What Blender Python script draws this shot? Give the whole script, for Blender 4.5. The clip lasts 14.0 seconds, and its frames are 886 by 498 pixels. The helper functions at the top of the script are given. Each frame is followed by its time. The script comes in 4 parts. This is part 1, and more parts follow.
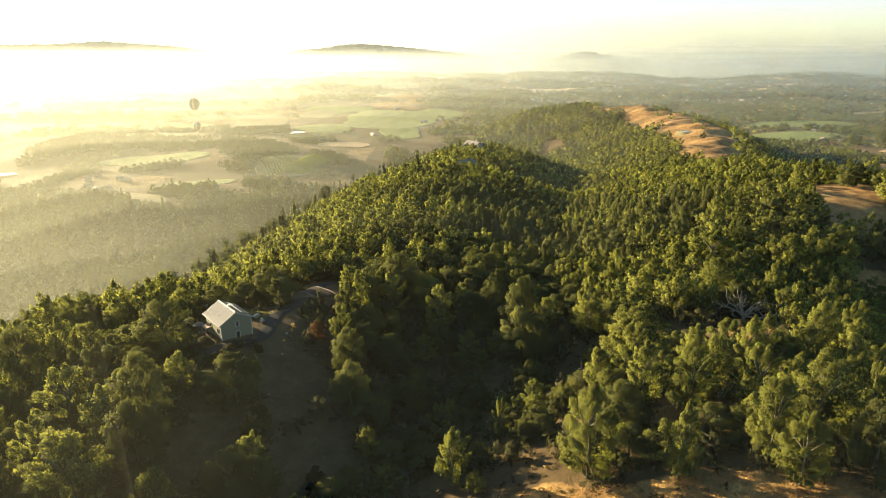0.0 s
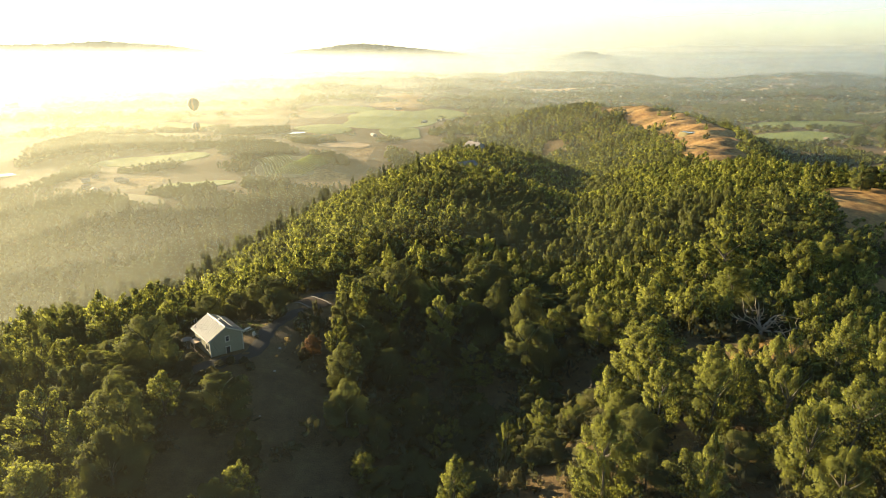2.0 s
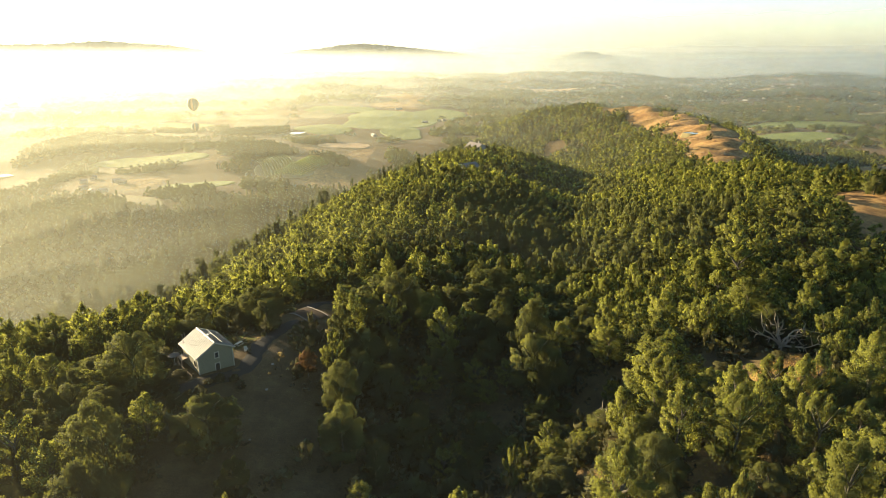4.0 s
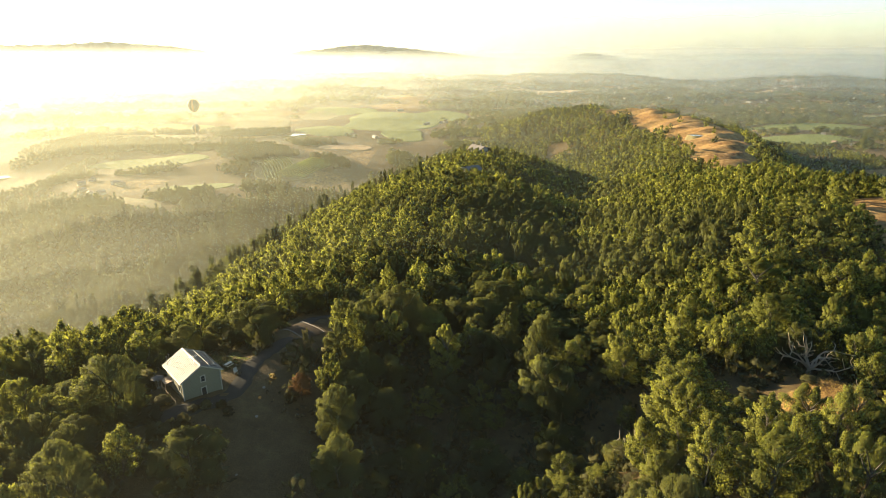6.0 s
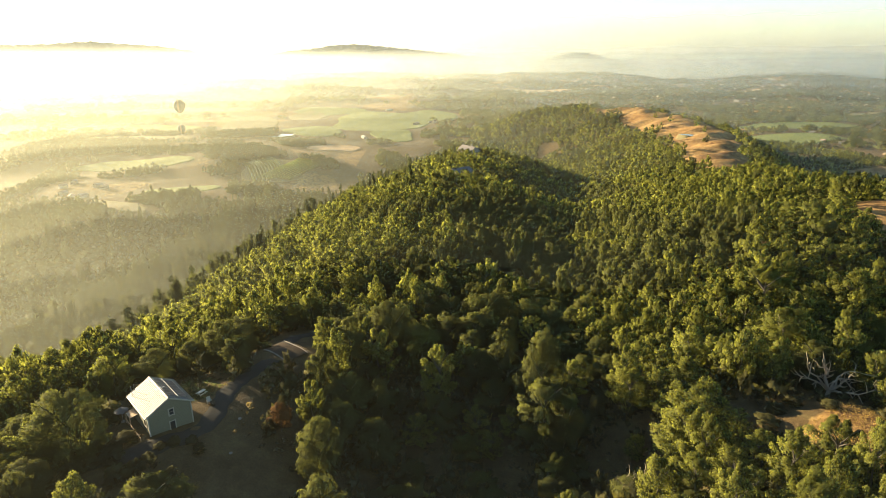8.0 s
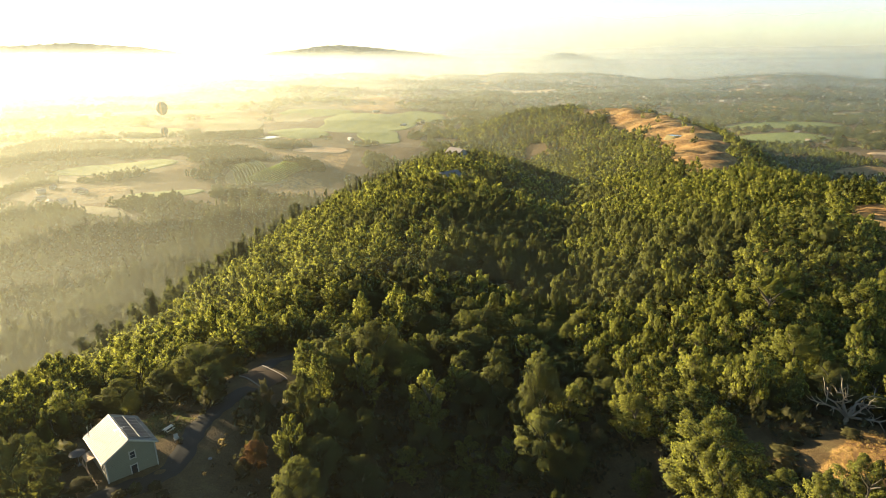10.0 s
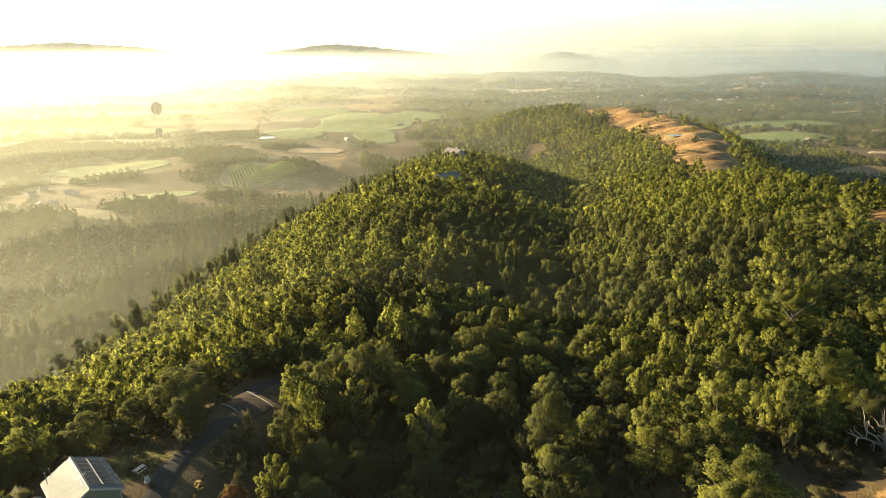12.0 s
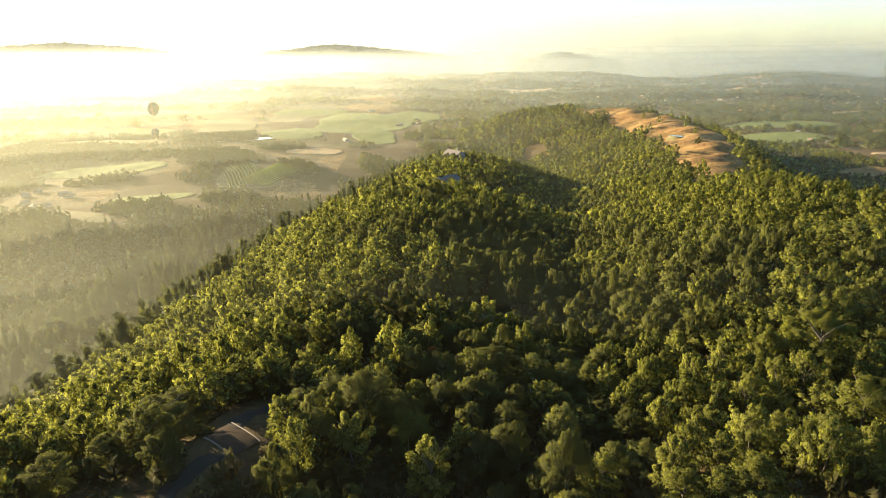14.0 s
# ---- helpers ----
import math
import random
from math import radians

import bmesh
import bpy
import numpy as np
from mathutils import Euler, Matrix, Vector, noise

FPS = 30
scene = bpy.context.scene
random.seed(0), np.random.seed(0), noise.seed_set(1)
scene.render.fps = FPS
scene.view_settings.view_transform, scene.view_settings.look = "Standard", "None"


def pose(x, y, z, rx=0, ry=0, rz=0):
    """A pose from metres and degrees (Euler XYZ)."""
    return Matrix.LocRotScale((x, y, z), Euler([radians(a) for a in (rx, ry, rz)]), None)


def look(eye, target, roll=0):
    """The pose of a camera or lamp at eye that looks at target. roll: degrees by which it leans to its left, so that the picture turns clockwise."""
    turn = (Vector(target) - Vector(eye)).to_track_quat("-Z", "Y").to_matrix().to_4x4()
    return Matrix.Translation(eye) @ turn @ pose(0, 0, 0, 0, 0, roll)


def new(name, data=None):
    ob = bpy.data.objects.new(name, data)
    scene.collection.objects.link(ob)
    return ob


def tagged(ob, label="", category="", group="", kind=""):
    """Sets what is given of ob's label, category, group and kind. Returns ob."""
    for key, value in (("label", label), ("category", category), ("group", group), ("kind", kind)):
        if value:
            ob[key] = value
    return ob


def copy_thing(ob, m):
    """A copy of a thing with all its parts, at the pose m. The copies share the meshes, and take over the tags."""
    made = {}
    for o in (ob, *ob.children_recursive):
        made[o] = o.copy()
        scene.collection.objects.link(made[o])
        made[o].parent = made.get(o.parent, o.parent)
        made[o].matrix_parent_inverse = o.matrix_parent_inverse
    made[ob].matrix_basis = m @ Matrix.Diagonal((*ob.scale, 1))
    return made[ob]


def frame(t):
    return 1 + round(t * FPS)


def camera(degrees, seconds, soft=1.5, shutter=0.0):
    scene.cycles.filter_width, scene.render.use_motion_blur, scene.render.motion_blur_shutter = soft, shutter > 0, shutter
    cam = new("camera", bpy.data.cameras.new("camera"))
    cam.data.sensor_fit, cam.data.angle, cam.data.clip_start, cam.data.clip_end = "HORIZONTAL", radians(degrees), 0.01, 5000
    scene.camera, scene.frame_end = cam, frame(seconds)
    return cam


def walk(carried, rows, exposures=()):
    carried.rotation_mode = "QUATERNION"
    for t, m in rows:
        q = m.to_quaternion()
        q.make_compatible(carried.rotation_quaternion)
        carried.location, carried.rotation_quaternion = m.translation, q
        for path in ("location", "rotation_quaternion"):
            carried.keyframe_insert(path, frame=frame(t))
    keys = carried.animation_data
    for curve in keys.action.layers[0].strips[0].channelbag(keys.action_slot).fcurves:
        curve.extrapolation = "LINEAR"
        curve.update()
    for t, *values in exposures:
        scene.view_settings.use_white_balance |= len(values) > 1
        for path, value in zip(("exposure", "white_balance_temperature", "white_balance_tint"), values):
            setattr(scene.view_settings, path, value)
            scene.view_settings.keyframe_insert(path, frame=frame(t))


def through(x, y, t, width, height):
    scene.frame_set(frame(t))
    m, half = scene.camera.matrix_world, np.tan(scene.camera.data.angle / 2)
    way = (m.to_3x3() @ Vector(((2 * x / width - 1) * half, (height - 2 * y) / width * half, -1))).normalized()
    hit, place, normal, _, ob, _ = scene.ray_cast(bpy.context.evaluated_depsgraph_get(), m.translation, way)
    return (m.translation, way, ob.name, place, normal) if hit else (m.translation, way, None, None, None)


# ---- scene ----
cam = camera(74.8, 14.0, soft=0.85)
PATH = [
    (0, (2.132, 1.731, 55.88), (2.111, 3.627, 55.242), -0.1),
    (0.5, (2.06, 3.4, 55.861), (2.039, 5.295, 55.223), -0.1),
    (1, (2.002, 5.097, 55.856), (1.979, 6.993, 55.219), -0.1),
    (1.5, (1.928, 6.793, 55.862), (1.905, 8.689, 55.224), -0.1),
    (2, (1.85, 8.44, 55.873), (1.827, 10.335, 55.235), -0.1),
    (2.5, (1.758, 10.007, 55.881), (1.735, 11.903, 55.244), -0.0),
    (3, (1.672, 11.551, 55.852), (1.648, 13.446, 55.215), -0.1),
    (5.3, (1.109, 20.006, 55.766), (1.082, 21.901, 55.128), -0.0),
    (5.5, (1.041, 20.818, 55.759), (1.013, 22.714, 55.123), -0.0),
    (6, (0.897, 23.041, 55.728), (0.868, 24.938, 55.094), -0.0),
    (6.5, (0.865, 25.303, 55.736), (0.835, 27.199, 55.101), -0.0),
    (7, (0.829, 27.538, 55.742), (0.803, 29.434, 55.106), -0.1),
    (7.5, (0.667, 29.72, 55.753), (0.659, 31.616, 55.118), -0.1),
    (8, (0.59, 31.895, 55.795), (0.594, 33.791, 55.159), -0.1),
    (10.3, (0.472, 41.739, 56.191), (0.518, 43.635, 55.557), -0.2),
    (10.5, (0.5, 42.668, 56.201), (0.546, 44.564, 55.565), -0.2),
    (10.6, (0.508, 43.128, 56.202), (0.557, 45.024, 55.568), -0.0),
    (11, (0.505, 44.961, 56.199), (0.553, 46.856, 55.562), -0.2),
    (11.5, (0.409, 47.356, 56.193), (0.46, 49.251, 55.556), -0.2),
    (12, (0.339, 49.694, 56.19), (0.392, 51.589, 55.553), -0.3),
    (12.5, (0.259, 52.023, 56.194), (0.312, 53.919, 55.557), -0.2),
    (13, (0.165, 54.336, 56.146), (0.22, 56.231, 55.51), -0.2),
    (13.5, (0.065, 56.723, 56.101), (0.121, 58.618, 55.465), -0.3),
    (14, (-0.046, 59.238, 56.08), (0.01, 61.133, 55.443), -0.3),
]
walk(cam, [(t, look(eye, target, roll)) for t, eye, target, roll in PATH], [(0, 2.32, 7100, 10), (14, 2.32, 7100, 10)])

# ---- light ----
SUN_WAY = Vector((-0.848, 0.530, 0.0)).normalized()
SUN_UP = radians(12.3)
scene.cycles.transparent_max_bounces = 48
world = bpy.data.worlds.new("morning_sky")
scene.world = world
world.use_nodes = True
wn = world.node_tree
sky = wn.nodes.new("ShaderNodeTexSky")
sky.sky_type = "NISHITA"
sky.sun_disc = False
sky.sun_elevation = SUN_UP
sky.sun_rotation = math.atan2(SUN_WAY.x, SUN_WAY.y)
sky.altitude = 100
sky.air_density, sky.dust_density, sky.ozone_density = 1.05, 0.2, 3.0
wn.nodes["Background"].inputs["Strength"].default_value = 0.067
wn.links.new(sky.outputs["Color"], wn.nodes["Background"].inputs["Color"])
sun = new("sun", bpy.data.lights.new("sun", "SUN"))
sun.data.energy, sun.data.angle, sun.data.color = 4.95, radians(0.6), (1.0, 0.855, 0.585)
sun_dir = Vector((SUN_WAY.x * math.cos(SUN_UP), SUN_WAY.y * math.cos(SUN_UP), math.sin(SUN_UP)))
sun.matrix_world = look(sun_dir * 300, (0, 0, 0))
tagged(sun, "low warm morning sun", "sun", kind="structure")


# ---- land form ----
def spine_height(x, y, nodes, slope, crown, steep=0.0, shoulder=50.0, facing=1):
    """Height of a ridge that runs along nodes and falls off to both sides, faster past a shoulder on one side (facing 1: west, -1: east)."""
    best = np.full(x.shape, -1e9)
    for (ax, ay, az), (bx, by, bz) in zip(nodes, nodes[1:]):
        dx, dy = bx - ax, by - ay
        s = np.clip(((x - ax) * dx + (y - ay) * dy) / (dx * dx + dy * dy), 0, 1)
        d = np.hypot(x - ax - s * dx, y - ay - s * dy)
        s = s * s * (3 - 2 * s)
        side = 1 / (1 + np.exp(facing * (dx * (ay - y) - dy * (ax - x)) / math.hypot(dx, dy) / 8))
        past = steep * side * 14 * np.logaddexp(0, (d - shoulder) / 14)
        best = np.maximum(best, az + s * (bz - az) - slope * (np.sqrt(d * d + crown * crown) - crown) - past)
    return best


def bump(x, y, cx, cy, r, h):
    return h * np.exp(-((x - cx) ** 2 + (y - cy) ** 2) / (r * r))


def ripple(x, y, size, seed):
    """Smooth noise of about +-1 from a few crossed waves."""
    k, out = 2 * np.pi / size, 0
    for n in range(5):
        a = seed * 1.7 + n * 2.4
        f = k * (0.6 + 0.25 * n)
        out = out + np.sin(f * (x * np.cos(a) + y * np.sin(a)) + seed * 3.1 + 1.3 * n * n + 1.4 * np.sin(0.37 * f * (y * np.cos(a) - x * np.sin(a)) + n))
    return out / 3.2


RIDGE_WEST = [(-110, -60, -20), (-75, 30, -8), (-50, 85, 0), (-44, 108, 0), (-33, 140, -5), (-22, 195, -7), (-14, 260, -10),
              (-8, 330, -13), (8, 480, -30), (33, 605, -38), (55, 700, -66), (90, 900, -92)]
RIDGE_EAST = [(60, -150, 4), (70, 0, 6), (64, 60, 7), (60, 82, 5), (60, 108, 1.5), (78, 150, -4), (96, 180, -2), (124, 206, 3),
              (168, 300, -5), (200, 438, -24), (246, 530, -37), (312, 690, -37), (346, 800, -36), (362, 930, -35), (332, 1050, -31), (280, 1130, -37), (205, 1190, -48), (150, 1330, -98)]
RIDGE_MID = [(24, 100, -8), (10, 122, -6.5), (4, 150, -7), (-4, 200, -10), (20, 235, -14), (10, 300, -26)]
SPUR_EAST = [(124, 206, 3), (175, 215, -4), (240, 230, -14), (340, 240, -40)]
FAR_HILLS = [(-600, 3300, 900, 40), (500, 3300, 420, 46), (1000, 3400, 350, 38), (1700, 3000, 350, 40), (2150, 3500, 500, 52), (2500, 2500, 420, 50),
             (1350, 2300, 220, 20), (900, 2500, 300, 16), (2000, 1500, 300, 40)]
NEAR_HILLS = [(-330, 560, 70, 16), (-250, 650, 80, 12), (-420, 700, 110, 18), (-200, 820, 70, 10), (-330, 900, 90, 12), (-560, 950, 140, 14),
              (560, 640, 120, 24), (700, 900, 130, 18), (420, 1050, 110, 14), (760, 1150, 160, 10)]


def land(x, y):
    """Height of the ground in metres."""
    x, y = np.asarray(x, float), np.asarray(y, float)
    floor = -108 + 22 / (1 + np.exp(-(y - 800) / 90)) / (1 + np.exp((x - 100) / 120)) + 4 * ripple(x, y, 420, 1) + 7 * ripple(x, y, 240, 4) * np.clip((y - 1700) / 600, 0, 1)
    for h in FAR_HILLS:
        floor = floor + bump(x, y, *h)
    for h in NEAR_HILLS:
        floor = floor + bump(x, y, *h)
    parts = [floor, spine_height(x, y, RIDGE_WEST, 0.36, 26, 0.40, 58), spine_height(x, y, RIDGE_EAST, 0.40, 30, 0.3, 52, -1),
             spine_height(x, y, RIDGE_MID, 0.30, 20, 0.4, 56), spine_height(x, y, SPUR_EAST, 0.42, 16)]
    soft = 4.0
    top = np.maximum.reduce(parts)
    z = top + soft * np.log(sum(np.exp((p - top) / soft) for p in parts)) - 1.5
    return z + 0.7 * ripple(x, y, 46, 2) + 0.25 * ripple(x, y, 13, 3) + bump(x, y, -42, 110, 17, 1.9) - bump(x, y, 5, 105, 20, 8.0) - bump(x, y, 30, 109, 11, 4.5) + bump(x, y, 66, 107, 11, 3.4) + bump(x, y, 172, 232, 26, 11.0) - bump(x, y, 58, 258, 30, 4.0) + bump(x, y, -90, 123, 27, 7.0) + bump(x, y, -30, 138, 16, 3.9) + (1.5 * ripple(x, y, 62, 14) + 3.6 * ripple(x * 0.45, y, 34, 15)) * np.exp(-((x - 320) / 110) ** 2) * (y > 420)


def west_of_crest(x, y):
    """Metres west of the western ridge's crest line."""
    nodes = np.array(RIDGE_WEST)
    return np.interp(y, nodes[:, 1], nodes[:, 0]) - x


# ---- materials ----
def material(name, roughness=0.8, metal=0.0):
    m = bpy.data.materials.new(name)
    m.use_nodes = True
    b = m.node_tree.nodes["Principled BSDF"]
    b.inputs["Roughness"].default_value, b.inputs["Metallic"].default_value = roughness, metal
    return m, m.node_tree.nodes, m.node_tree.links, b


def ramp(nodes, stops):
    r = nodes.new("ShaderNodeValToRGB")
    while len(r.color_ramp.elements) < len(stops):
        r.color_ramp.elements.new(0.5)
    for e, (p, c) in zip(r.color_ramp.elements, stops):
        e.position, e.color = p, (*c, 1)
    return r


def noise_tex(nodes, links, scale, detail=4, rough=0.6, space="Position"):
    geo = nodes.new("ShaderNodeNewGeometry") if space == "Position" else nodes.new("ShaderNodeTexCoord")
    n = nodes.new("ShaderNodeTexNoise")
    n.inputs["Scale"].default_value, n.inputs["Detail"].default_value, n.inputs["Roughness"].default_value = scale, detail, rough
    links.new(geo.outputs["Position" if space == "Position" else "Object"], n.inputs["Vector"])
    return n


def mixed(nodes, links, fac, a, b, mode="MIX"):
    m = nodes.new("ShaderNodeMix")
    m.data_type, m.blend_type = "RGBA", mode
    for key, value in ((0, fac), (6, a), (7, b)):
        if isinstance(value, (int, float)):
            m.inputs[key].default_value = value
        elif isinstance(value, tuple):
            m.inputs[key].default_value = (*value, 1)
        else:
            links.new(value, m.inputs[key])
    return m.outputs[2]


def bumped(nodes, links, shader, height, strength, distance):
    b = nodes.new("ShaderNodeBump")
    b.inputs["Strength"].default_value, b.inputs["Distance"].default_value = strength, distance
    links.new(height, b.inputs["Height"])
    links.new(b.outputs["Normal"], shader.inputs["Normal"])


def plain(name, colour, roughness=0.7, metal=0.0, scale=3.0, spread=0.25, relief=0.15):
    """A worn surface: its colour with grain and larger stains."""
    m, nodes, links, b = material(name, roughness, metal)
    big = noise_tex(nodes, links, scale * 0.25, 3)
    fine = noise_tex(nodes, links, scale * 6, 3)
    low, high = tuple(c * (1 - spread) for c in colour), tuple(min(1, c * (1 + spread)) for c in colour)
    c = mixed(nodes, links, big.outputs["Fac"], low, high)
    c = mixed(nodes, links, 0.35, c, mixed(nodes, links, fine.outputs["Fac"], low, high))
    links.new(c, b.inputs["Base Color"])
    bumped(nodes, links, b, fine.outputs["Fac"], relief, 0.02)
    return m


def leaf_material(name, dark, light, through=0.45, gap=0.32):
    """Leaves: each tree has a tint of its own, each clump another; light passes through them."""
    m, nodes, links, b = material(name, 0.75)
    b.inputs["Specular IOR Level"].default_value = 0.06
    tint = nodes.new("ShaderNodeAttribute")
    tint.attribute_name = "tint"
    info = nodes.new("ShaderNodeObjectInfo")
    add = nodes.new("ShaderNodeMath")
    add.operation = "ADD"
    links.new(tint.outputs["Fac"], add.inputs[0])
    links.new(info.outputs["Random"], add.inputs[1])
    fract = nodes.new("ShaderNodeMath")
    fract.operation = "FRACT"
    links.new(add.outputs[0], fract.inputs[0])
    island = nodes.new("ShaderNodeNewGeometry")
    tree = ramp(nodes, [(0.0, dark), (0.55, tuple((a + c) / 2 for a, c in zip(dark, light))), (1.0, light)])
    links.new(fract.outputs[0], tree.inputs["Fac"])
    leaf = ramp(nodes, [(0.0, (0.86, 0.88, 0.86)), (1.0, (1.13, 1.11, 1.05))])
    links.new(island.outputs["Random Per Island"], leaf.inputs["Fac"])
    c = mixed(nodes, links, 1.0, tree.outputs["Color"], leaf.outputs["Color"], "MULTIPLY")
    links.new(c, b.inputs["Base Color"])
    trans = nodes.new("ShaderNodeBsdfTranslucent")
    warm = mixed(nodes, links, 1.0, c, (1.22, 1.22, 0.70), "MULTIPLY")
    links.new(warm, trans.inputs["Color"])
    mix = nodes.new("ShaderNodeMixShader")
    mix.inputs[0].default_value = through
    links.new(b.outputs[0], mix.inputs[1])
    links.new(trans.outputs[0], mix.inputs[2])
    # each face is a spray of leaves with gaps between them
    gaps, airy = nodes.new("ShaderNodeBsdfTransparent"), nodes.new("ShaderNodeMixShader")
    airy.inputs[0].default_value = gap
    links.new(mix.outputs[0], airy.inputs[1])
    links.new(gaps.outputs[0], airy.inputs[2])
    links.new(airy.outputs[0], nodes["Material Output"].inputs["Surface"])
    return m


LEAF_OAK = leaf_material("oak_leaves", (0.074, 0.077, 0.029), (0.130, 0.134, 0.046), 0.54)
LEAF_BAY = leaf_material("bay_leaves", (0.142, 0.147, 0.041), (0.208, 0.209, 0.060), 0.62)
# dark leaves of the firs, also lent to valley oaks to paint shade
LEAF_FIR_SHADED = leaf_material("fir_and_shaded_leaves", (0.062, 0.068, 0.031), (0.100, 0.106, 0.045), 0.35)
LEAF_RUST = leaf_material("rusty_leaves", (0.10, 0.050, 0.024), (0.15, 0.075, 0.035))
LEAF_SHRUB = leaf_material("shrub_leaves", (0.064, 0.060, 0.030), (0.120, 0.110, 0.046), 0.35)
LEAF_VINE = leaf_material("vine_leaves", (0.10, 0.14, 0.03), (0.15, 0.19, 0.04))
LEAF_DRY = leaf_material("dry_weeds", (0.10, 0.075, 0.04), (0.20, 0.15, 0.07), 0.3)
LEAF_STRAW = leaf_material("straw_blades", (0.30, 0.19, 0.06), (0.42, 0.28, 0.095), 0.25)
BARK = plain("bark", (0.055, 0.043, 0.032), 0.9, scale=2.0, spread=0.4, relief=0.6)
DEADWOOD = plain("bleached_wood", (0.24, 0.185, 0.13), 0.85, scale=2.0, spread=0.3, relief=0.4)


def ground_material():
    m, nodes, links, b = material("hill_ground", 0.95)
    b.inputs["Specular IOR Level"].default_value = 0.1
    cover = nodes.new("ShaderNodeAttribute")
    cover.attribute_name = "grass"
    big = noise_tex(nodes, links, 0.035, 5, 0.65)
    mid = noise_tex(nodes, links, 0.35, 5, 0.65)
    fine = noise_tex(nodes, links, 3.2, 4, 0.7)
    earth = ramp(nodes, [(0.25, (0.052, 0.033, 0.015)), (0.55, (0.090, 0.060, 0.026)), (0.8, (0.12, 0.092, 0.036))])
    links.new(mid.outputs["Fac"], earth.inputs["Fac"])
    straw = ramp(nodes, [(0.40, (0.125, 0.066, 0.028)), (0.52, (0.26, 0.150, 0.055)), (0.64, (0.39, 0.255, 0.095))])
    links.new(mixed(nodes, links, 0.5, big.outputs["Fac"], mid.outputs["Fac"]), straw.inputs["Fac"])
    edge = nodes.new("ShaderNodeMath")
    edge.operation = "MULTIPLY_ADD"
    links.new(mid.outputs["Fac"], edge.inputs[0])
    edge.inputs[1].default_value = 0.7
    edge.inputs[2].default_value = -0.35
    total = nodes.new("ShaderNodeMath")
    total.operation = "ADD"
    links.new(cover.outputs["Fac"], total.inputs[0])
    links.new(edge.outputs[0], total.inputs[1])
    step = ramp(nodes, [(0.40, (0, 0, 0)), (0.60, (1, 1, 1))])
    links.new(total.outputs[0], step.inputs["Fac"])
    c = mixed(nodes, links, step.outputs["Color"], earth.outputs["Color"], straw.outputs["Color"])
    grain = ramp(nodes, [(0.3, (0.75, 0.75, 0.75)), (0.7, (1.2, 1.2, 1.2))])
    links.new(fine.outputs["Fac"], grain.inputs["Fac"])
    links.new(mixed(nodes, links, 1.0, c, grain.outputs["Color"], "MULTIPLY"), b.inputs["Base Color"])
    bumped(nodes, links, b, fine.outputs["Fac"], 0.8, 0.35)
    return m


GROUND = ground_material()


# ---- building helpers ----
def mesh_object(name, verts, faces, mat, smooth=False, tint=None, attribute="tint", normals=None):
    """A mesh from arrays: verts (n, 3), faces (m, 3 or 4), one value a vertex in an attribute."""
    verts, faces = np.asarray(verts, np.float32), np.asarray(faces, np.int32)
    me = bpy.data.meshes.new(name)
    k = faces.shape[1]
    me.vertices.add(len(verts))
    me.vertices.foreach_set("co", verts.ravel())
    me.loops.add(faces.size)
    me.loops.foreach_set("vertex_index", faces.ravel())
    me.polygons.add(len(faces))
    me.polygons.foreach_set("loop_start", np.arange(0, faces.size, k, dtype=np.int32))
    me.polygons.foreach_set("loop_total", np.full(len(faces), k, np.int32))
    if smooth:
        me.polygons.foreach_set("use_smooth", np.ones(len(faces), bool))
    me.update(calc_edges=True)
    if tint is not None:
        a = me.attributes.new(attribute, "FLOAT", "POINT")
        a.data.foreach_set("value", np.asarray(tint, np.float32))
    if normals is not None:
        me.polygons.foreach_set("use_smooth", np.ones(len(faces), bool))
        me.normals_split_custom_set_from_vertices(np.asarray(normals, np.float32))
    me.materials.append(mat)
    return new(name, me)


def thing(name, m, label, category, group="", kind=""):
    ob = new(name)
    ob.matrix_world = m
    return tagged(ob, label, category, group, kind)


def part(name, bm, mat, parent, label=""):
    me = bpy.data.meshes.new(name)
    bm.to_mesh(me)
    bm.free()
    me.materials.append(mat)
    ob = new(name, me)
    ob.parent = parent
    if label:
        ob["label"] = label
    return ob


def box(bm, size, m=Matrix(), bevel=0.0):
    r = bmesh.ops.create_cube(bm, size=1.0, matrix=m @ Matrix.Diagonal((*size, 1)))
    if bevel:
        edges = list({e for v in r["verts"] for e in v.link_edges})
        bmesh.ops.bevel(bm, geom=edges, offset=bevel, segments=1, affect="EDGES")


def tube(bm, points, radii, sides=6):
    """A tapered round limb through points."""
    rings = []
    for n, p in enumerate(points):
        p = Vector(p)
        a, b = Vector(points[max(n - 1, 0)]), Vector(points[min(n + 1, len(points) - 1)])
        q = (b - a).normalized().to_track_quat("Z", "Y")
        rings.append([bm.verts.new(p + q @ Vector((math.cos(s) * radii[n], math.sin(s) * radii[n], 0))) for s in np.arange(sides) * 2 * math.pi / sides])
    for r0, r1 in zip(rings, rings[1:]):
        for s in range(sides):
            bm.faces.new((r0[s], r0[(s + 1) % sides], r1[(s + 1) % sides], r1[s]))
    bm.faces.new(rings[-1])
    bm.faces.new(rings[0][::-1])


# ---- ground ----
def wave_steps(n, centre, spread, reach):
    u = np.linspace(-1, 1, n) * np.arcsinh(reach / spread)
    return centre + spread * np.sinh(u)


